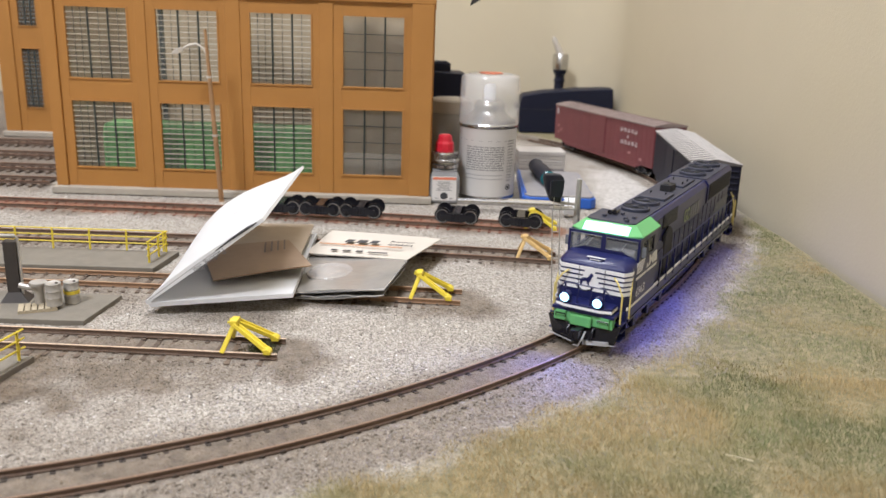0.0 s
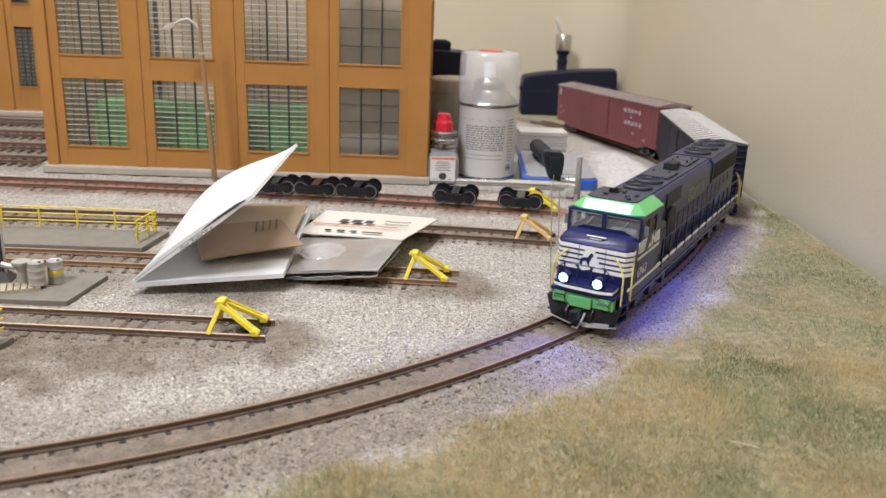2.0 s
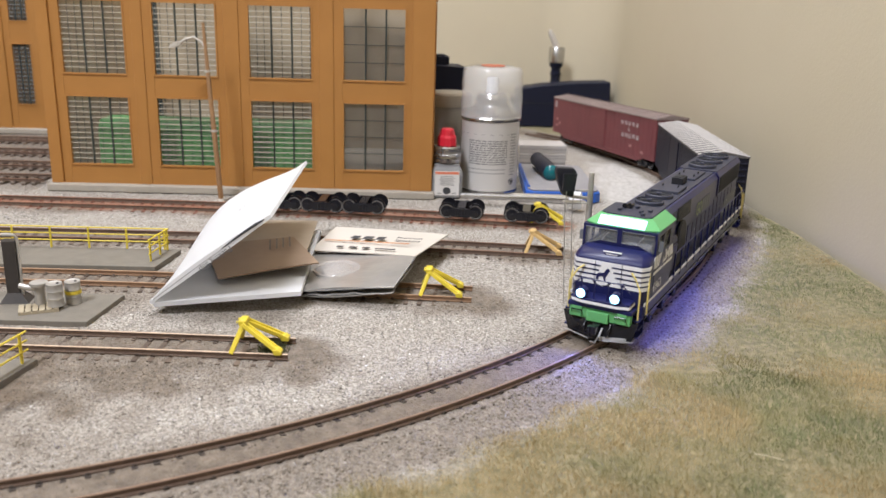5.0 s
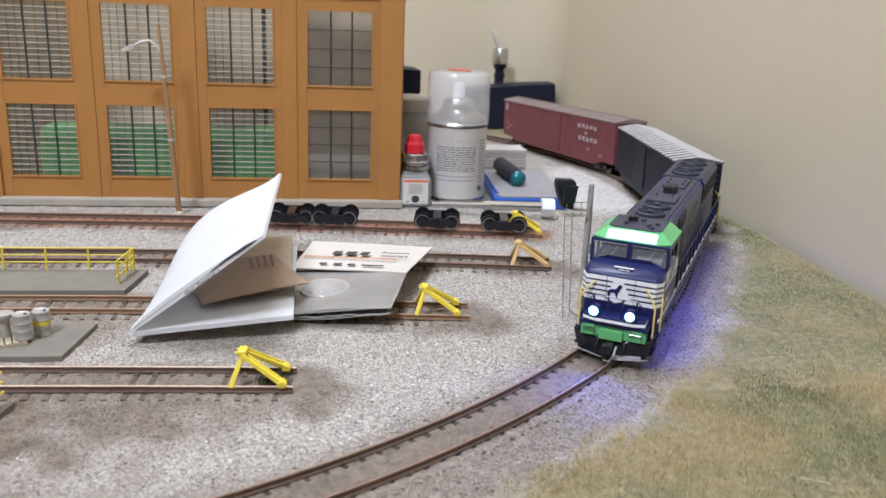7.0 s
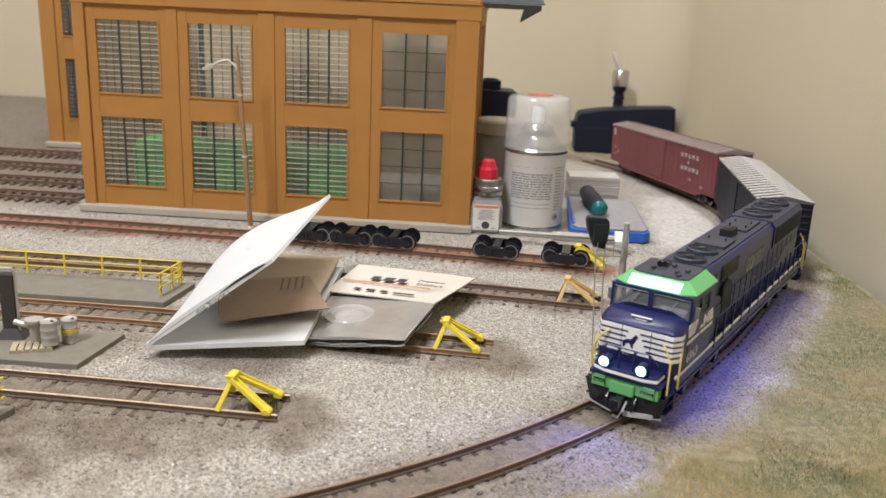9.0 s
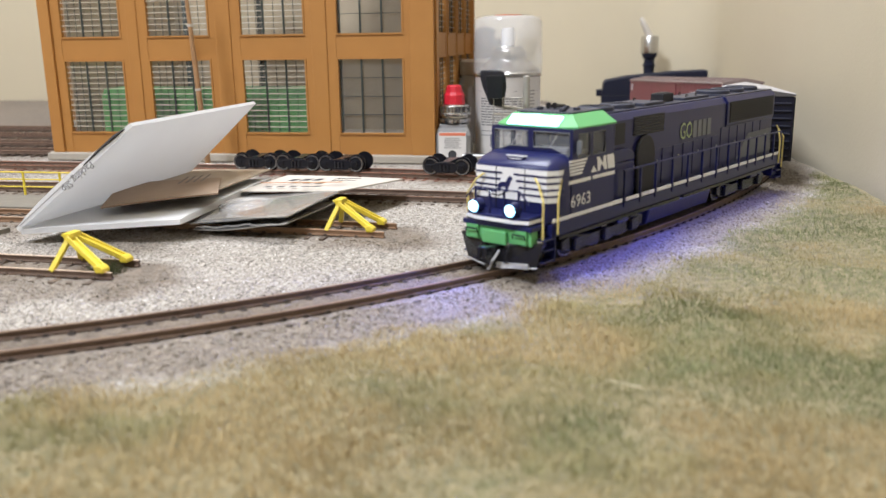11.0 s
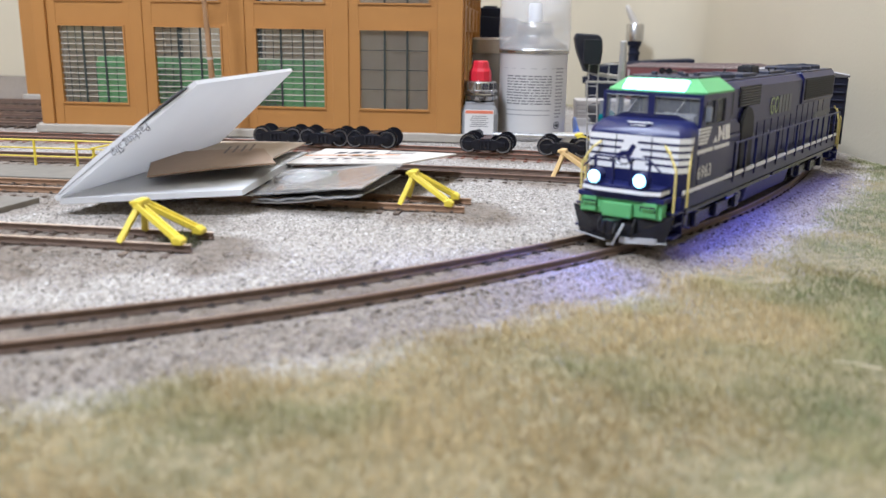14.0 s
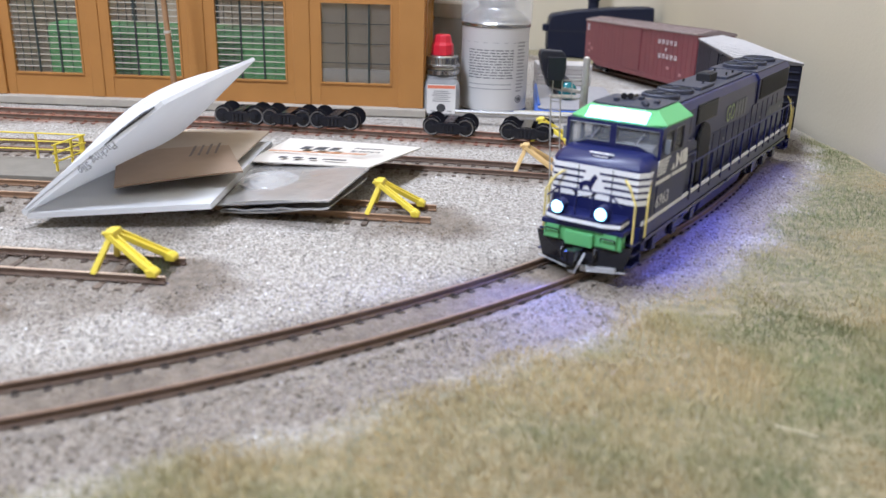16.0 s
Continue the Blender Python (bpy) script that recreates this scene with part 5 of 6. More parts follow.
plat = part("service_platform", Shape().box(-13, -2, -3, 3, 51.4, 52.0), SILVER, sig)
for x in (-13, -9.4, -5.6, -2):
    part("guard_post", Shape().tube([(x, -3, 52), (x, -3, 58.5)], 0.25, 5), SILVER, plat)
part("guard_rail", Shape().tube([(-13, 3, 58.4), (-13, -3, 58.4), (-2, -3, 58.4)], 0.28, 5), SILVER, plat)
ladder = part("ladder", Shape().tube([(-13.4, -2.4, 52), (-10.6, -3.6, 0.6)], 0.32, 5).tube([(-9.6, -2.4, 52), (-7.0, -3.6, 0.6)], 0.32, 5), SILVER, sig)
for i in range(15):
    f = (i + 0.5) / 15
    part("rung", Shape().tube([(-13.4 + 2.8 * f, -2.4 - 1.2 * f, 52 - 51.4 * f), (-9.6 + 2.6 * f, -2.4 - 1.2 * f, 52 - 51.4 * f)], 0.2, 4), SILVER, ladder)

# folded envelope
def bowed(a, b, c, d, rise, nu=10, nv=10, crease=0.0):
    """A sheet over the corners a-b (near edge) and d-c (far edge), bowed by rise along its normal."""
    a, b, c, d = (Vector(p) for p in (a, b, c, d))
    up = (b - a).cross(d - a).normalized()
    grid = []
    for j in range(nv + 1):
        v = j / nv
        row = []
        for i in range(nu + 1):
            u = i / nu
            p = a * (1 - u) * (1 - v) + b * u * (1 - v) + c * u * v + d * (1 - u) * v
            row.append(p + up * (rise * math.sin(math.pi * u) ** 0.8 * (0.55 + 0.45 * math.sin(math.pi * v)) + crease * math.sin(5 * u + 3 * v)))
        grid.append(row)
    return grid


def place_on(a, b, d, u, v, lift):
    """A pose on the plane through a, with x along a-b and y along a-d, at shares u and v."""
    a, b, d = Vector(a), Vector(b), Vector(d)
    x = (b - a).normalized()
    n = (b - a).cross(d - a).normalized()
    y = n.cross(x)
    p = a + (b - a) * u + (d - a) * v + n * lift
    return Matrix(((x.x, y.x, n.x, p.x * 0.001), (x.y, y.y, n.y, p.y * 0.001), (x.z, y.z, n.z, p.z * 0.001), (0, 0, 0, 1)))


env = thing("envelope", -130.6, 381, 0, 0, "white paper envelope folded in a wide V across a siding", "envelope")
A, B, C, D = (0, 0, 8.4), (55.7, -2.9, 50.6), (55, 127, 49.8), (12, 118, 8.0)
def pillow(a, b, c, d, up, down, edge, along_u=True, n=14):
    """Upper and lower grids of a padded paper packet over four corners."""
    a, b, c, d = (Vector(p) for p in (a, b, c, d))
    normal = (b - a).cross(d - a).normalized()
    top, low = [], []
    for j in range(n + 1):
        v = j / n
        rt, rl = [], []
        for i in range(n + 1):
            u = i / n
            su, sv = max(0.0, math.sin(math.pi * u)), max(0.0, math.sin(math.pi * v))
            k = math.sin(math.pi * u ** 0.75) * (0.12 + 0.88 * max(0.0, math.sin(math.pi * v ** 1.5)) ** 0.75) if along_u else sv ** 0.6 * (0.6 + 0.4 * su)
            p = a * (1 - u) * (1 - v) + b * u * (1 - v) + c * u * v + d * (1 - u) * v
            p = p + normal * 0.35 * math.sin(7 * u + 2 * v) * su * sv
            rt.append(p + normal * (k * up + edge / 2))
            rl.append(p - normal * (k * down + edge / 2))
        top.append(rt)
        low.append(rl)
    return top, low


def near_edge(u, lift, out):
    p = Vector(A) + (Vector(B) - Vector(A)) * u
    normal = (Vector(B) - Vector(A)).cross(Vector(D) - Vector(A)).normalized()
    return p + normal * (lift + 0.5 * max(0.0, math.sin(math.pi * u)) ** 0.7 * 0.9) + Vector((0, -out, 0))


part("upper_packet", Shape().shell(*pillow(A, B, C, D, 14.0, 3.0, 1.6)), PAPER, env, smooth=True)
# Dark and grey bars paint the shade in the slit and crease between layers.
part("slit_shade", Shape().tube([near_edge(0.60, 0.4, 0.1), near_edge(0.74, 0.8, 0.2), near_edge(0.88, 0.7, 0.25), near_edge(0.95, 0.4, 0.1)], [0.25, 0.6, 0.75, 0.3], 6), INK, env)
part("crease", Shape().tube([near_edge(u / 10, 0.2, 0.12) for u in range(0, 7)], 0.18, 5), PALEINK, env)
E1, E2, E3, E4 = (0, 0, 6.0), (66.8, 8.0, 10.0), (64, 120, 9.0), (11, 118, 6.2)
part("lower_packet", Shape().shell(*pillow(E1, E2, E3, E4, 0.9, 0.6, 2.2, along_u=False)), PAPER, env, smooth=True)
part("fold", Shape().tube([(-0.6, 0, 7.4), (10.8, 118, 7.4)], 1.3, 8), PAPER, env, smooth=True)
_p, _q = near_edge(0.9, -0.15, 0.9), near_edge(0.1, -0.15, 0.9)
lettering("Packing Slip", 2.8, GREYINK, env, place_on(_p, _q, _p + Vector((0.7, 0, -1)), 0.3, 0.0, 0.12), "printed_words")
for i, (u, v, w) in enumerate(((0.46, 0.30, 4), (0.49, 0.33, 2.5), (0.53, 0.31, 5), (0.57, 0.34, 3), (0.62, 0.33, 4.5), (0.66, 0.36, 3))):
    ob = part("faint_print", Shape().box(0, w, -0.16, 0.16, 0, 0.06), PALEINK, env)
    ob.matrix_basis = place_on(A, B, D, u, v, 9.6) @ pose(0, 0, 0, 0, 0, (35, 80, 120)[i % 3])

kraft = thing("kraft_card", -104.5, 398.5, 12.6, 0, "brown kraft card slipped into the envelope", "card")
K1, K2, K3, K4 = (0, 0, 0.8), (46.5, 15.8, 5.0), (27.0, 64.5, 3.8), (-18, 48, 2.4)
part("sheet", Shape().sheet(bowed(K1, K2, K3, K4, 0.8), 0.7), KRAFT, kraft, smooth=True)
for i in range(4):
    ob = part("printed_line", Shape().box(-2, 14, -0.5, 0.5, 0, 0.06), BROWNINK, kraft)
    ob.matrix_basis = place_on(K1, K2, K4, 0.62 + 0.07 * i, 0.55, 1.35) @ pose(0, 0, 0, 0, 0, 80)
# Second kraft sheet, paler in colour than the card above it.
leaflet = thing("kraft_leaflet", -112, 430, 14.6, 0, "paler kraft sheet under the brown card", "card")
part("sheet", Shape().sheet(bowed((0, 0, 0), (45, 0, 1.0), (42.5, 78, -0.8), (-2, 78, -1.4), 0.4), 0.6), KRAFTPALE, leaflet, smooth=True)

# plastic bag with header card
bag = thing("plastic_bag", -66, 400, 6.5, 0, "grey shiny plastic parts bag with a white printed header card", "parts bag")
P1, P2, P3, P4 = (0, 2, 0), (46, -5, 6.0), (56, 35, 8.4), (-2, 62, 1.5)
part("pouch", Shape().sheet(bowed(P1, P2, P3, P4, 1.2, 14, 12, 0.5), 0.5), BAG, bag, "shiny grey plastic pouch", smooth=True)
part("pouch_back", Shape().sheet(bowed((1, 3, -2.6), (45, -3.6, 1.6), (55, 35, 5.0), (-2, 60, -1.5), -0.3, 14, 12, -0.6), 0.5), BAG, bag, smooth=True)
part("pouch_edge", Shape().tube([(0, 2, 0), (46, -5, 6.0), (56, 35, 8.4)], 0.5, 6), CLEAR, bag)
part("blister", Shape().lathe([(13.0, 2.4), (12.2, 4.2), (10.4, 5.4), (8.4, 5.2), (7.2, 4.6), (5.4, 5.2), (3.0, 6.4), (0.2, 6.8)], 17, 27, 36), CLEAR, bag, "clear round blister over the parts", smooth=True)
part("blister_rim", Shape().tube([(17 + 13 * math.cos(2 * math.pi * i / 32), 27 + 13 * math.sin(2 * math.pi * i / 32), 2.9) for i in range(33)], 0.8, 6), BAG, bag, smooth=True)
part("speaker_disc", Shape().lathe([(9.8, 2.0), (9.8, 3.2), (6.0, 2.7), (2.4, 3.6), (0.2, 3.8)], 17, 27, 28), GREYINK, bag, "dark round speaker in the bag", smooth=True)
part("lower_seam", Shape().tube([(2 + 44 * i / 22, 2.4 - 6.6 * i / 22, -2.0 + 4.4 * i / 22 + 0.5 * math.sin(0.9 * i) * math.sin(0.37 * i)) for i in range(23)], 0.4, 6), CLEAR, bag, smooth=True)
H1, H2, H3, H4 = (-2, 58, 4.0), (56, 34.5, 9.2), (75, 87, 6.6), (8, 104, 5.0)
part("header_card", Shape().sheet(bowed(H1, H2, H3, H4, 0.5), 0.6), CARD, bag, "white printed header card", smooth=True)
def print_bar(u, v, w, h, material):
    ob = part("printed_mark", Shape().box(0, w, 0, h, 0, 0.08), material, bag)
    ob.matrix_basis = place_on(H1, H2, H4, u, v, 1.1) @ pose(0, 0, 0, 0, 0, 0)
for u, w in ((0.28, 5), (0.40, 6), (0.53, 5)):
    print_bar(u, 0.46, w, 5.5, INK)
    print_bar(u - 0.05, 0.10, w * 0.8, 2.6, INK)
for v in (0.34, 0.37):
    print_bar(0.05, v, 52, 0.7, ORANGEINK)
print_bar(0.60, 0.10, 12, 1.8, INK)
for _i, _w in enumerate(("Premium", "Speakers")):
    lettering(_w, 3.0, INK, bag, place_on(H1, H2, H4, 0.72, 0.55 - 0.11 * _i, 1.1), "printed_word")

# ---- behind the sidings ----
bottle = thing("paint_bottle", 12.0, 641, 1, 2, "small glass paint bottle with a red cap and a white label", "bottle")
bottle.scale = (1, 1, 0.94)
GLASSGREY = mat("grey_glass", (0.3, 0.3, 0.3), 0.1, other=(0.25, 0.25, 0.26), size=0.02)
part("glass", Shape().loft([[(sx * w, sy * w, z) for sx, sy in ((-1, -0.8), (-0.8, -1), (0.8, -1), (1, -0.8), (1, 0.8), (0.8, 1), (-0.8, 1), (-1, 0.8))] for w, z in ((11.2, 0), (12.0, 1.2), (12.0, 19), (11.0, 22.5), (9.6, 25), (9.6, 27))]), GLASSGREY, bottle, bevel=0.8)
label = part("label", Shape().box(-9.2, 9.2, -12.35, -12.02, 2.4, 22), CANWHITE, bottle, "white label with a red band")
part("label_band", Shape().box(-8.8, 8.8, -12.45, -12.35, 19.4, 21.4), ORANGE, label)
for i in range(6):
    part("text_bar", Shape().box(-5.8 + (i % 3) * 0.6, 5.8 - (i % 2) * 1.4, -12.45, -12.35, 10.6 + 1.35 * i, 11.1 + 1.35 * i), TEXTGREY, label)
part("emblem_ring", Shape().lathe([(1.9, 0), (2.9, 0), (2.9, 0.1), (1.9, 0.1)], n=20), INK, label).matrix_basis = pose(0, -0.01236, 0.0062, 90, 0, 0)
part("emblem_dot", Shape().prism([(-1.1, 4.9), (1.1, 4.9), (1.3, 6.0), (0, 7.7), (-1.3, 6.0)], "y", -12.45, -12.35), INK, label)
part("text_bar", Shape().box(-6.8, -4.0, -12.45, -12.35, 3.8, 4.4).box(4.0, 6.8, -12.45, -12.35, 3.8, 4.4), TEXTGREY, label)
part("collar", Shape().lathe([(8.6, 26.5), (9.0, 27.4), (11.0, 28.0), (11.2, 30.6), (9.6, 31.4), (9.4, 32.4), (11.2, 33.0), (11.4, 34.2), (10.2, 35.0), (10.2, 39.4), (9.4, 40.4), (2, 40.6)], n=28), TIN, bottle, "ribbed silver lid", smooth=True)
for i in range(28):
    _a = 2 * math.pi * i / 28
    part("lid_rib", Shape().tube([(10.25 * math.cos(_a), 10.25 * math.sin(_a), 35.4), (10.25 * math.cos(_a), 10.25 * math.sin(_a), 39.3)], 0.32, 4), TIN, bottle)
part("cap", Shape().lathe([(7.0, 40.4), (7.3, 41), (7.0, 47), (5.9, 49), (5.0, 53.0), (4.2, 54), (0.2, 54)], n=10), RED, bottle, "red plastic cap", smooth=False, bevel=0.4)

can = thing("spray_can", 46, 664, 1, 0, "white spray can with a clear plastic overcap", "spray can")
body = part("body", Shape().lathe([(19, 0), (21.8, 0.6), (22.3, 2), (22.3, 55), (22.9, 56), (22.9, 57.2), (21, 58.4)], n=48), CANWHITE, can, smooth=True)
part("foot_ring", Shape().lathe([(22.6, 0), (22.8, 1.4), (22.5, 2.8)], n=48), TIN, body, smooth=True)
part("dome", Shape().lathe([(21, 58.0), (20.2, 61.5), (15.5, 64.5), (12, 67), (11.2, 68), (12.2, 69), (12.2, 72), (11, 73), (10, 75), (4, 76)], n=36), TIN, can, smooth=True)
part("nozzle", Shape().lathe([(4.6, 75.5), (4.6, 85), (3.8, 87), (0.2, 87.4)], n=18), WHITE, can, smooth=True)
oc = part("overcap", Shape().lathe([(23.4, 58.0), (23.5, 70), (23.0, 92), (21.5, 94.4), (17, 95.2), (17, 94.6), (21.0, 93.6), (22.3, 91.5), (22.8, 70), (22.7, 58.0)], n=48), CLEAR, can, "clear plastic overcap", smooth=True)
oc.visible_shadow = False
top = part("overcap_top", Shape().lathe([(17, 94.5), (17, 95.3), (0.2, 95.4)], n=36), CLEAR, can, smooth=True)
top.visible_shadow = False
part("colour_dot", Shape().lathe([(9, 95.5), (9, 96.0), (0.2, 96.0)], n=28), ORANGE, can)
rngc = random.Random(5)


def round_bar(z, a0, a1, h, material, r=22.4, name="text_bar"):
    """A thin printed bar bent round the can between two angles in degrees."""
    loop = [(r - 0.05, z), (r + 0.05, z), (r + 0.05, z + h), (r - 0.05, z + h)]
    return part(name, Shape().loft([[(q * math.cos(radians(a0 + (a1 - a0) * k / 8)), q * math.sin(radians(a0 + (a1 - a0) * k / 8)), zz) for q, zz in loop] for k in range(9)]), material, body)


round_bar(46, 200, 340, 0.3, PALEINK)
for i in range(11):
    z = 23.5 + 1.75 * i
    a = 222
    while a < 300:
        b = min(302, a + rngc.uniform(4, 15))
        round_bar(z, a, b, 0.75, TEXTGREY)
        a = b + rngc.uniform(1.5, 3)
for i in range(15):
    round_bar(15 + 2.2 * i, 310, 310 + rngc.uniform(12, 20), 0.9, PALEINK)
for z in (16.5, 19.5):
    round_bar(z, 222, 300, 0.6, PALEINK)
for r0, m, w in ((0.13, INK, 2.4), (0.1, CANWHITE, 1.8), (0.075, INK, 1.2)):
    d = {0.13: 0.0, 0.1: 0.12, 0.075: 0.22}[r0]
    part("emblem", Shape().loft([[((22.38 + d + e) * math.cos(radians(316) + r0 * math.cos(2 * math.pi * k / 16)), (22.38 + d + e) * math.sin(radians(316) + r0 * math.cos(2 * math.pi * k / 16)), 10 + w * math.sin(2 * math.pi * k / 16)) for k in range(16)] for e in (0.0, 0.12)]), m, body, "plain dark oval")
part("shoulder_ring", Shape().lathe([(22.4, 55.2), (23.0, 55.6), (23.0, 57.4), (22.2, 58.2), (21.2, 59.0), (21.2, 60.2), (20.4, 60.6)], n=48), TIN, can, "silver rim of the can", smooth=True)

jar = thing("glass_jar", 18, 760, 1, 0, "grey glass jar with a pale lid behind the spray can", "jar")
part("glass", Shape().lathe([(20, 0), (21, 2), (21, 44), (18, 50), (17, 54)], n=32), mat("dull_jar_glass", (0.36, 0.35, 0.34), 0.15, size=0.02), jar, smooth=True)
part("lid", Shape().lathe([(18.5, 53), (18.8, 54), (18.8, 63), (17, 64.5), (0.2, 64.5)], n=32), PALE, jar, smooth=True)
bin_ = thing("black_gadget", 20, 850, 1, 6, "tall matt black device behind the cans", "device")
part("stand", Shape().box(-14, 10, -18, 18, 0, 56), NAVY, bin_, bevel=1.2)
part("body", Shape().prism([(-26, 56), (9, 56), (12, 60), (12, 80), (-26, 82)], "y", -20, 20), NAVY, bin_, bevel=0.8)
part("knob", Shape().box(-20, -2, -8, 8, 81, 89).box(-17, -5, -6, 6, 89, 90.5), NAVY, bin_, bevel=0.8)

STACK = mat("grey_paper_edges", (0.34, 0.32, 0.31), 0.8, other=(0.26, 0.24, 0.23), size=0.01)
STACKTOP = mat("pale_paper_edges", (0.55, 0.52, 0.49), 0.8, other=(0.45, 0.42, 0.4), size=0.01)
block = thing("paper_stack", 104, 784, -6.4, 2, "white stack of paper with a striped cut edge", "paper stack")
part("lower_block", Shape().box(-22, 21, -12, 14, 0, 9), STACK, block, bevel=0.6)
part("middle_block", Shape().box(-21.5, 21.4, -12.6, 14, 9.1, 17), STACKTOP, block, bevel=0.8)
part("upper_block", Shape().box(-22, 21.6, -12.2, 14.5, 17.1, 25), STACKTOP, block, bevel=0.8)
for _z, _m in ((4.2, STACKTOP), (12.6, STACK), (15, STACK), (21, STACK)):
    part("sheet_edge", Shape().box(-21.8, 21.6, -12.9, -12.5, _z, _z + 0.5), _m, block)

tray = thing("blue_case", 99, 640, -1.4, -2, "flat blue plastic case with a scuffed grey top", "case")
part("base", Shape().prism([(-26, -2), (-22, -6), (27, -5), (31, -1), (30, 98), (-24, 98)], "z", 0, 7.8), BLUE, tray, bevel=0.8)
part("lid", Shape().prism([(-24, 1), (-20, -4), (26, -3), (29.5, 1), (28.5, 96), (-22.5, 96)], "z", 7.8, 9.2), GREYTOP, tray, bevel=0.5)
part("lid_rim", Shape().tube([(-23, 94, 9.3), (-23, 4, 9.3)], 1.0, 6), BLUE, tray)
pen = thing("dark_tube", 94, 680, 7.6, 0, "dark blue black tube with a teal tinted tip lying on the case", "tube")
part("barrel", Shape().tube([(-1, 46, 6.6), (0, 26, 6.4), (0.4, 24, 6.4), (3, -8, 6.0)], [6.2, 6.2, 6.8, 6.4], 18), NAVY, pen, smooth=True)
# The glint on the dark tip is painted as a teal base colour.
part("tip", Shape().tube([(3, -8, 6.0), (3.2, -11, 5.9), (3.4, -12.4, 5.8)], [6.4, 4.8, 2.0], 18), TEAL, pen, "glossy dark tip, teal glint in its colour", smooth=True)
rod = thing("steel_rod", 66, 606, 1, -4, "bright steel rod with a hexagonal white nut", "rod")
part("shaft", Shape().tube([(-44, 0, 7.0), (-8, 0, 7.0), (-7.8, 0, 7.0), (34, 0, 7.0)], [2.2, 2.2, 3.4, 3.4], 14), STEEL, rod)
part("nut", Shape().tube([(34, 0, 7.0), (43, 0, 7.0)], 6.6, 6), WHITE, rod, "white hexagonal nut", bevel=0.4)

case = thing("dark_case", 180, 1148, -18.0, 0, "large dark navy case behind the boxcars", "case")
part("shell", Shape().prism([(-61, 0), (62, 0), (63, 32), (61, 60.5), (18, 58.5), (-30, 54), (-57, 49), (-60, 45), (-62, 30)], "y", -18, 18), NAVY, case, bevel=1.5)
part("lid_seam", Shape().box(-62, 63, -18.3, -17.9, 30.6, 31.4), GRILLE, case)
part("clasp", Shape().box(-68, -61.5, -14, -4, 30, 38), NAVY, case, bevel=1.0)
tool = thing("nut_driver", 177, 1190, -19.5, 0, "black handled tool with a chrome socket standing behind the case", "tool")
part("handle", Shape().lathe([(r, z + 20) for r, z in ((11, -20), (11, 22), (8, 30), (6.6, 34), (6.6, 44), (7.8, 45), (7.8, 47.5), (6.4, 48.5), (6.4, 54), (8.6, 56), (9.4, 61))], n=18), NAVY, tool, smooth=True)
part("socket", Shape().lathe([(r, z + 20) for r, z in ((9, 60.5), (10.8, 61.5), (10.8, 80), (9.4, 82), (3, 82))], n=14), STEEL, tool, "chrome socket", smooth=True)
part("tip", Shape().tube([(0, 0, 101), (-6, 0, 112), (-10, 0, 120), (-12, 0, 124)], [4.4, 4.2, 3.6, 2.2], 10), PALE, tool, "pale translucent tip", smooth=True)

paper = thing("crumpled_paper", -66, 715, 158, 0, "crumpled white paper bag lying on the roof", "paper")
part("sheet", Shape().sheet([[(-60 + 10 * i, -10 + 9 * j, 26 + 7 * math.sin(0.9 * i + 0.7 * j) + 4 * math.sin(1.7 * j - i)) for i in range(15)] for j in range(7)], 0.6), PAPER, paper, smooth=True)

# ---- gravel and grass ----
def scatter_mesh(name, verts, faces_per, face_index, material):
    """Joins many small shapes, given as an array of their corners, into one mesh."""
    count, n = verts.shape[0], verts.shape[1]
    f = np.asarray(face_index)
    loops = (np.arange(count)[:, None, None] * n + f[None]).reshape(-1)
    me = bpy.data.meshes.new(name)
    me.vertices.add(count * n)
    me.vertices.foreach_set("co", (verts.reshape(-1) * 0.001).astype(np.float32))
    total, k = count * len(f), f.shape[1]
    me.loops.add(total * k)
    me.loops.foreach_set("vertex_index", loops.astype(np.int32))
    me.polygons.add(total)
    me.polygons.foreach_set("loop_start", np.arange(0, total * k, k, dtype=np.int32))
    me.update(calc_edges=True)
    me.materials.append(material)
    return new(name, me)


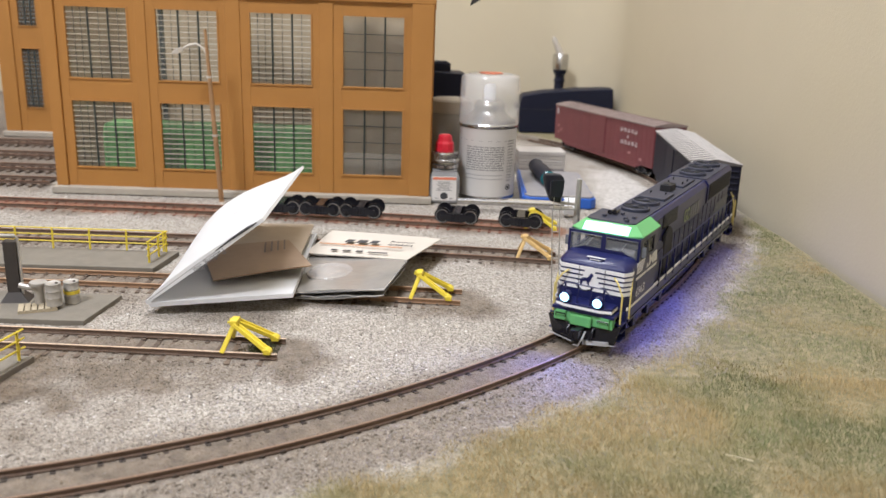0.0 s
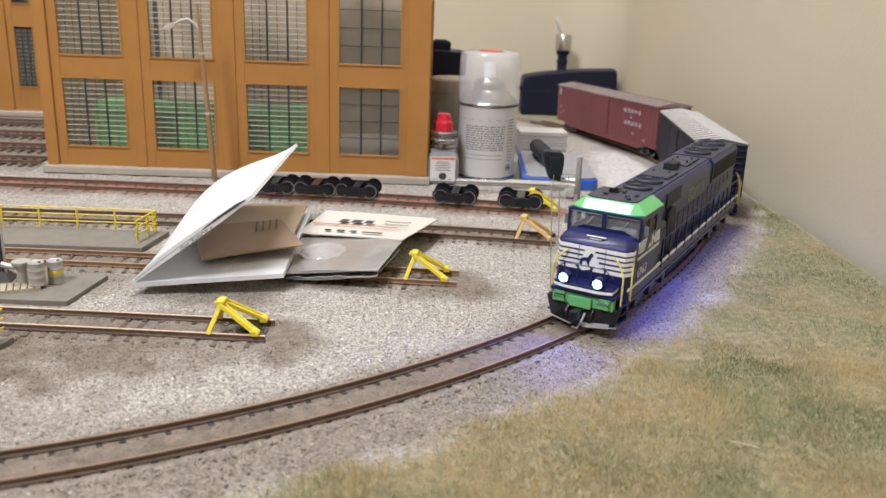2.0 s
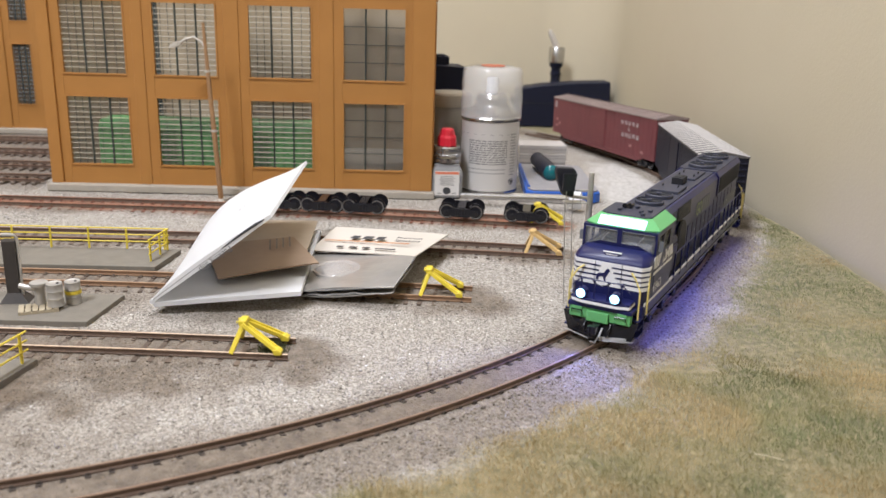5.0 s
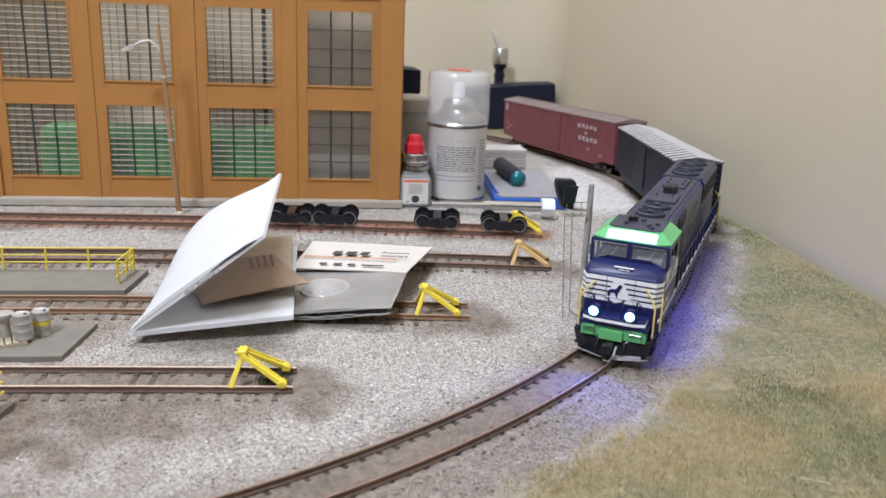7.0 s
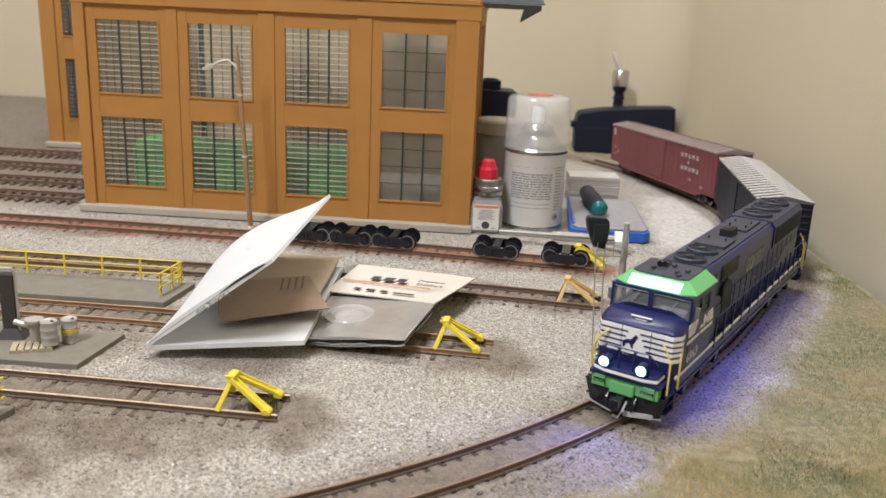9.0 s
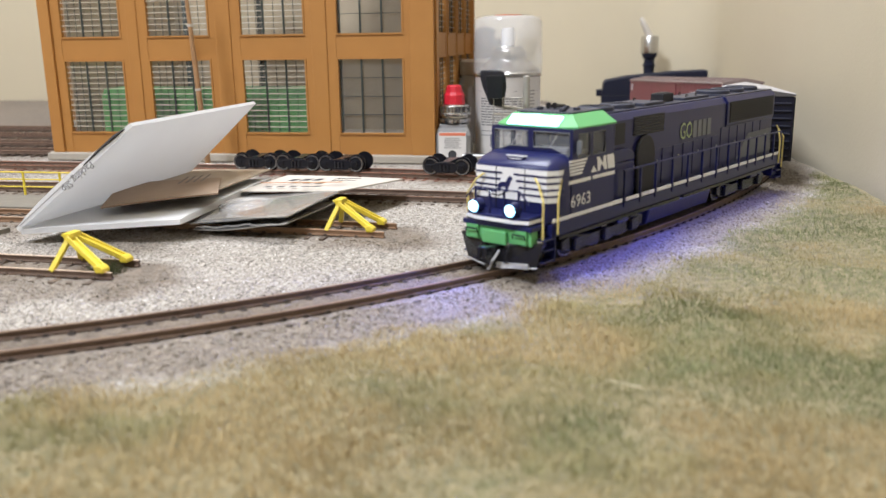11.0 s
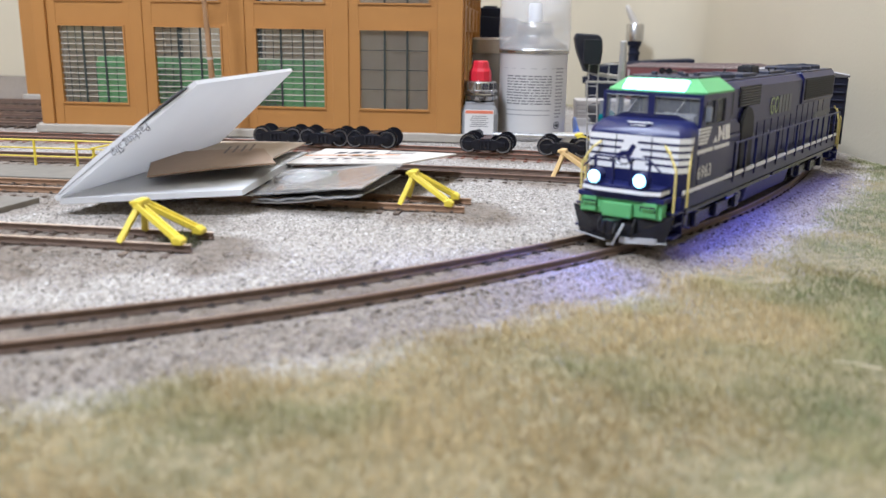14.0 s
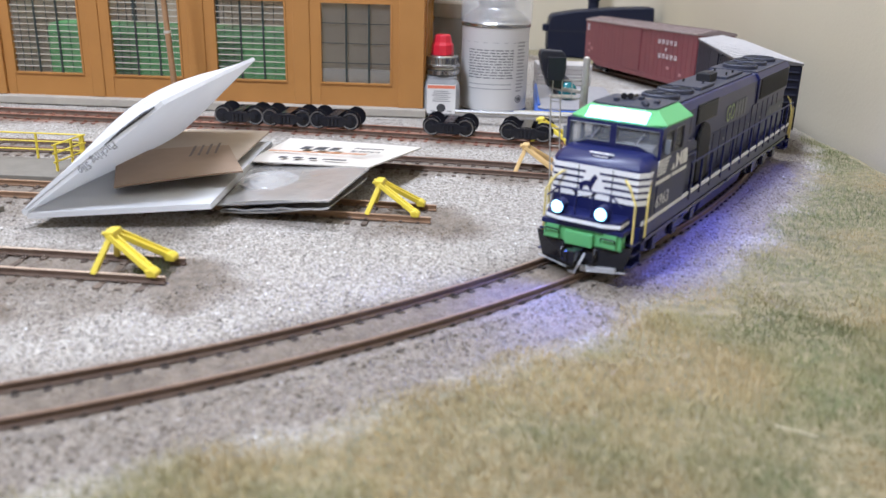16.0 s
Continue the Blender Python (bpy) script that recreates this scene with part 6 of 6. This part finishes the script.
def stone_material():
    m = bpy.data.materials.new("ballast_stone")
    m.use_nodes = True
    n, l = m.node_tree.nodes, m.node_tree.links
    b = n["Principled BSDF"]
    b.inputs["Roughness"].default_value = 0.85
    b.inputs["Specular IOR Level"].default_value = 0.2
    geo = n.new("ShaderNodeNewGeometry")
    ramp = n.new("ShaderNodeValToRGB")
    for pos, c in ((0.0, (0.17, 0.15, 0.125)), (0.09, (0.33, 0.3, 0.255)), (0.25, (0.42, 0.385, 0.335)), (0.7, (0.5, 0.46, 0.405)), (1.0, (0.59, 0.55, 0.5))):
        e = ramp.color_ramp.elements[0] if pos == 0 else ramp.color_ramp.elements[1] if pos == 1 else ramp.color_ramp.elements.new(pos)
        e.position, e.color = pos, (*c, 1)
    l.new(geo.outputs["Random Per Island"], ramp.inputs[0])
    at = n.new("ShaderNodeTexNoise")
    at.inputs["Scale"].default_value = 14
    co = n.new("ShaderNodeTexCoord")
    l.new(co.outputs["Object"], at.inputs["Vector"])
    tone = n.new("ShaderNodeMapRange")
    tone.inputs[1].default_value, tone.inputs[2].default_value, tone.inputs[3].default_value, tone.inputs[4].default_value = 0.35, 0.65, 0.75, 1.05
    l.new(at.outputs["Fac"], tone.inputs[0])
    mix = n.new("ShaderNodeMix")
    mix.data_type, mix.blend_type = "RGBA", "MULTIPLY"
    mix.inputs[0].default_value = 1.0
    l.new(ramp.outputs[0], mix.inputs[6])
    l.new(tone.outputs[0], mix.inputs[7])
    soil = n.new("ShaderNodeAttribute")
    soil.attribute_name = "dirt"
    brown = n.new("ShaderNodeMix")
    brown.data_type, brown.blend_type = "RGBA", "MULTIPLY"
    brown.inputs[7].default_value = (0.4, 0.32, 0.235, 1)
    l.new(soil.outputs["Fac"], brown.inputs[0])
    l.new(mix.outputs[2], brown.inputs[6])
    rust, red = n.new("ShaderNodeAttribute"), n.new("ShaderNodeMix")
    rust.attribute_name, red.data_type = "rust", "RGBA"
    red.inputs[7].default_value = (0.24, 0.115, 0.065, 1)
    l.new(rust.outputs["Fac"], red.inputs[0])
    l.new(brown.outputs[2], red.inputs[6])
    l.new(red.outputs[2], b.inputs["Base Color"])
    return m


def grass_material():
    m = bpy.data.materials.new("static_grass")
    m.use_nodes = True
    n, l = m.node_tree.nodes, m.node_tree.links
    b = n["Principled BSDF"]
    b.inputs["Roughness"].default_value = 0.8
    b.inputs["Specular IOR Level"].default_value = 0.2
    geo, co, big = n.new("ShaderNodeNewGeometry"), n.new("ShaderNodeTexCoord"), n.new("ShaderNodeTexNoise")
    big.inputs["Scale"].default_value, big.inputs["Detail"].default_value = 17, 3
    l.new(co.outputs["Object"], big.inputs["Vector"])
    tan, green = n.new("ShaderNodeValToRGB"), n.new("ShaderNodeValToRGB")
    tan.color_ramp.elements[0].color, tan.color_ramp.elements[1].color = (0.35, 0.27, 0.13, 1), (0.52, 0.405, 0.205, 1)
    green.color_ramp.elements[0].color, green.color_ramp.elements[1].color = (0.17, 0.188, 0.085, 1), (0.285, 0.3, 0.148, 1)
    for r in (tan, green):
        l.new(geo.outputs["Random Per Island"], r.inputs[0])
    share = n.new("ShaderNodeMapRange")
    share.inputs[1].default_value, share.inputs[2].default_value = 0.46, 0.62
    axes, shift, lift = n.new("ShaderNodeSeparateXYZ"), n.new("ShaderNodeMapRange"), n.new("ShaderNodeMath")
    l.new(co.outputs["Object"], axes.inputs[0])
    for k, value in enumerate((0.08, 0.22, -0.02, 0.1)):
        shift.inputs[k + 1].default_value = value
    l.new(axes.outputs[0], shift.inputs[0])
    l.new(big.outputs["Fac"], lift.inputs[0])
    l.new(shift.outputs[0], lift.inputs[1])
    l.new(lift.outputs[0], share.inputs[0])
    mix = n.new("ShaderNodeMix")
    mix.data_type = "RGBA"
    l.new(share.outputs[0], mix.inputs[0])
    l.new(tan.outputs[0], mix.inputs[6])
    l.new(green.outputs[0], mix.inputs[7])
    l.new(mix.outputs[2], b.inputs["Base Color"])
    return m


GRNG = np.random.default_rng(11)
BLOCKED = [(-640, -146, 444, 480), (-300, -152, 366, 404), (-330, -161, 280, 328), (-285, 6, 618, 840)]


def stones(name, count, x0, x1, y0, y1, small, large, keep):
    x, y = GRNG.uniform(x0, x1, count), GRNG.uniform(y0, y1, count)
    turf = turf_at(x, y)
    ok = (turf < GRNG.uniform(0, 1.0, count)) & keep(x, y)
    for a, b, c, d in BLOCKED:
        ok &= ~((x > a) & (x < b) & (y > c) & (y < d))
    x, y, turf = x[ok], y[ok], turf[ok]
    n = len(x)
    z = ground_height(x, y, turf)
    corner = np.array([(1, 0, 0), (0, 1, 0), (-1, 0, 0), (0, -1, 0), (0, 0, 1), (0, 0, -1)], float)
    r = GRNG.uniform(small, large, n)
    v = corner[None] * GRNG.uniform(0.65, 1.35, (n, 6, 3)) + GRNG.normal(0, 0.18, (n, 6, 3))
    a = GRNG.uniform(0, 2 * np.pi, n)
    ca, sa = np.cos(a)[:, None], np.sin(a)[:, None]
    v = np.stack([v[..., 0] * ca - v[..., 1] * sa, v[..., 0] * sa + v[..., 1] * ca, v[..., 2] * 0.75], -1) * r[:, None, None]
    v += np.stack([x, y, z + r * 0.02], -1)[:, None]
    f = [(0, 1, 4), (1, 2, 4), (2, 3, 4), (3, 0, 4), (1, 0, 5), (2, 1, 5), (3, 2, 5), (0, 3, 5)]
    ob = scatter_mesh(name, v, 8, f, STONE)
    for key, value in (("dirt", dirt_shade_at(x, y)), ("rust", rust_at(x, y))):
        ob.data.attributes.new(key, "FLOAT", "POINT").data.foreach_set("value", np.repeat(value, 6).astype(np.float32))
    return ob


STONE = stone_material()
open_ground = lambda x, y: (near_track(x, y) > 14.5) & (np.abs(off_main(x, y)) > 13.5)
tagged(stones("gravel", 170000, -330, 230, 190, 640, 0.2, 0.48, open_ground), "loose pale grey gravel between the tracks", "gravel", kind="stuff")
tagged(stones("main_ballast", 20000, -150, 230, 190, 560, 0.35, 0.75, lambda x, y: (np.abs(off_main(x, y)) > 14) & (np.abs(off_main(x, y)) < 34)), "grey stone ballast along the main track", "ballast", kind="stuff")
tagged(stones("track_fines", 16000, -330, 230, 190, 600, 0.25, 0.5, lambda x, y: ((near_track(x, y) < 15) | (np.abs(off_main(x, y)) < 14))), "fine dirty grit between the ties", "grit", kind="stuff")


def grass(name, count, x0, x1, y0, y1, short, tall):
    x, y = GRNG.uniform(x0, x1, count), GRNG.uniform(y0, y1, count)
    turf = turf_at(x, y)
    ok = turf > GRNG.uniform(0.1, 1.0, count)
    x, y, turf = x[ok], y[ok], turf[ok]
    n = len(x)
    z = ground_height(x, y, turf) - 0.2
    h = GRNG.uniform(short, tall, n) * (0.85 + 0.35 * np.clip(ripple(x, y, 40, 12), -1, 1))
    a, lean, b = GRNG.uniform(0, 2 * np.pi, n), GRNG.uniform(0.15, 0.9, n), GRNG.uniform(0, np.pi, n)
    a = np.where(GRNG.uniform(0, 1, n) < 0.5, 2.4 + 1.5 * ripple(x, y, 70, 13), a)
    w = GRNG.uniform(0.055, 0.11, n)
    base = np.stack([x, y, z], -1)
    side = np.stack([np.cos(b) * w, np.sin(b) * w, 0 * w], -1)
    mid = base + np.stack([np.cos(a) * lean * h * 0.3, np.sin(a) * lean * h * 0.3, h * 0.62], -1)
    tip = base + np.stack([np.cos(a) * lean * h * 0.95, np.sin(a) * lean * h * 0.95, h * (1.08 - 0.35 * lean)], -1)
    v = np.stack([base - side, base + side, mid + side * 0.8, mid - side * 0.8, tip], 1)
    return scatter_mesh(name, v, 3, [(0, 1, 2), (0, 2, 3), (3, 2, 4)], GRASS)


GRASS = grass_material()
tagged(grass("grass", 330000, -140, 244, 60, 330, 1.3, 3.3), "dry tan and olive static grass on the layout's edge", "grass", kind="stuff")
tagged(grass("far_grass", 150000, 20, 243, 330, 720, 1.0, 2.4), "dry tan and olive static grass beside the wall", "grass", kind="stuff")
STRAW = mat("dry_straw", (0.66, 0.58, 0.4), 0.6, size=0.003)
straw = thing("straw", 109, 256.5, 3.4, -32, "single pale straw stalk lying on the grass", "straw")
part("stalk", Shape().tube([(-4.5, 0, 0.3), (0, 0.3, 0.6), (4.8, 0, 0.8)], 0.15, 5), STRAW, straw)
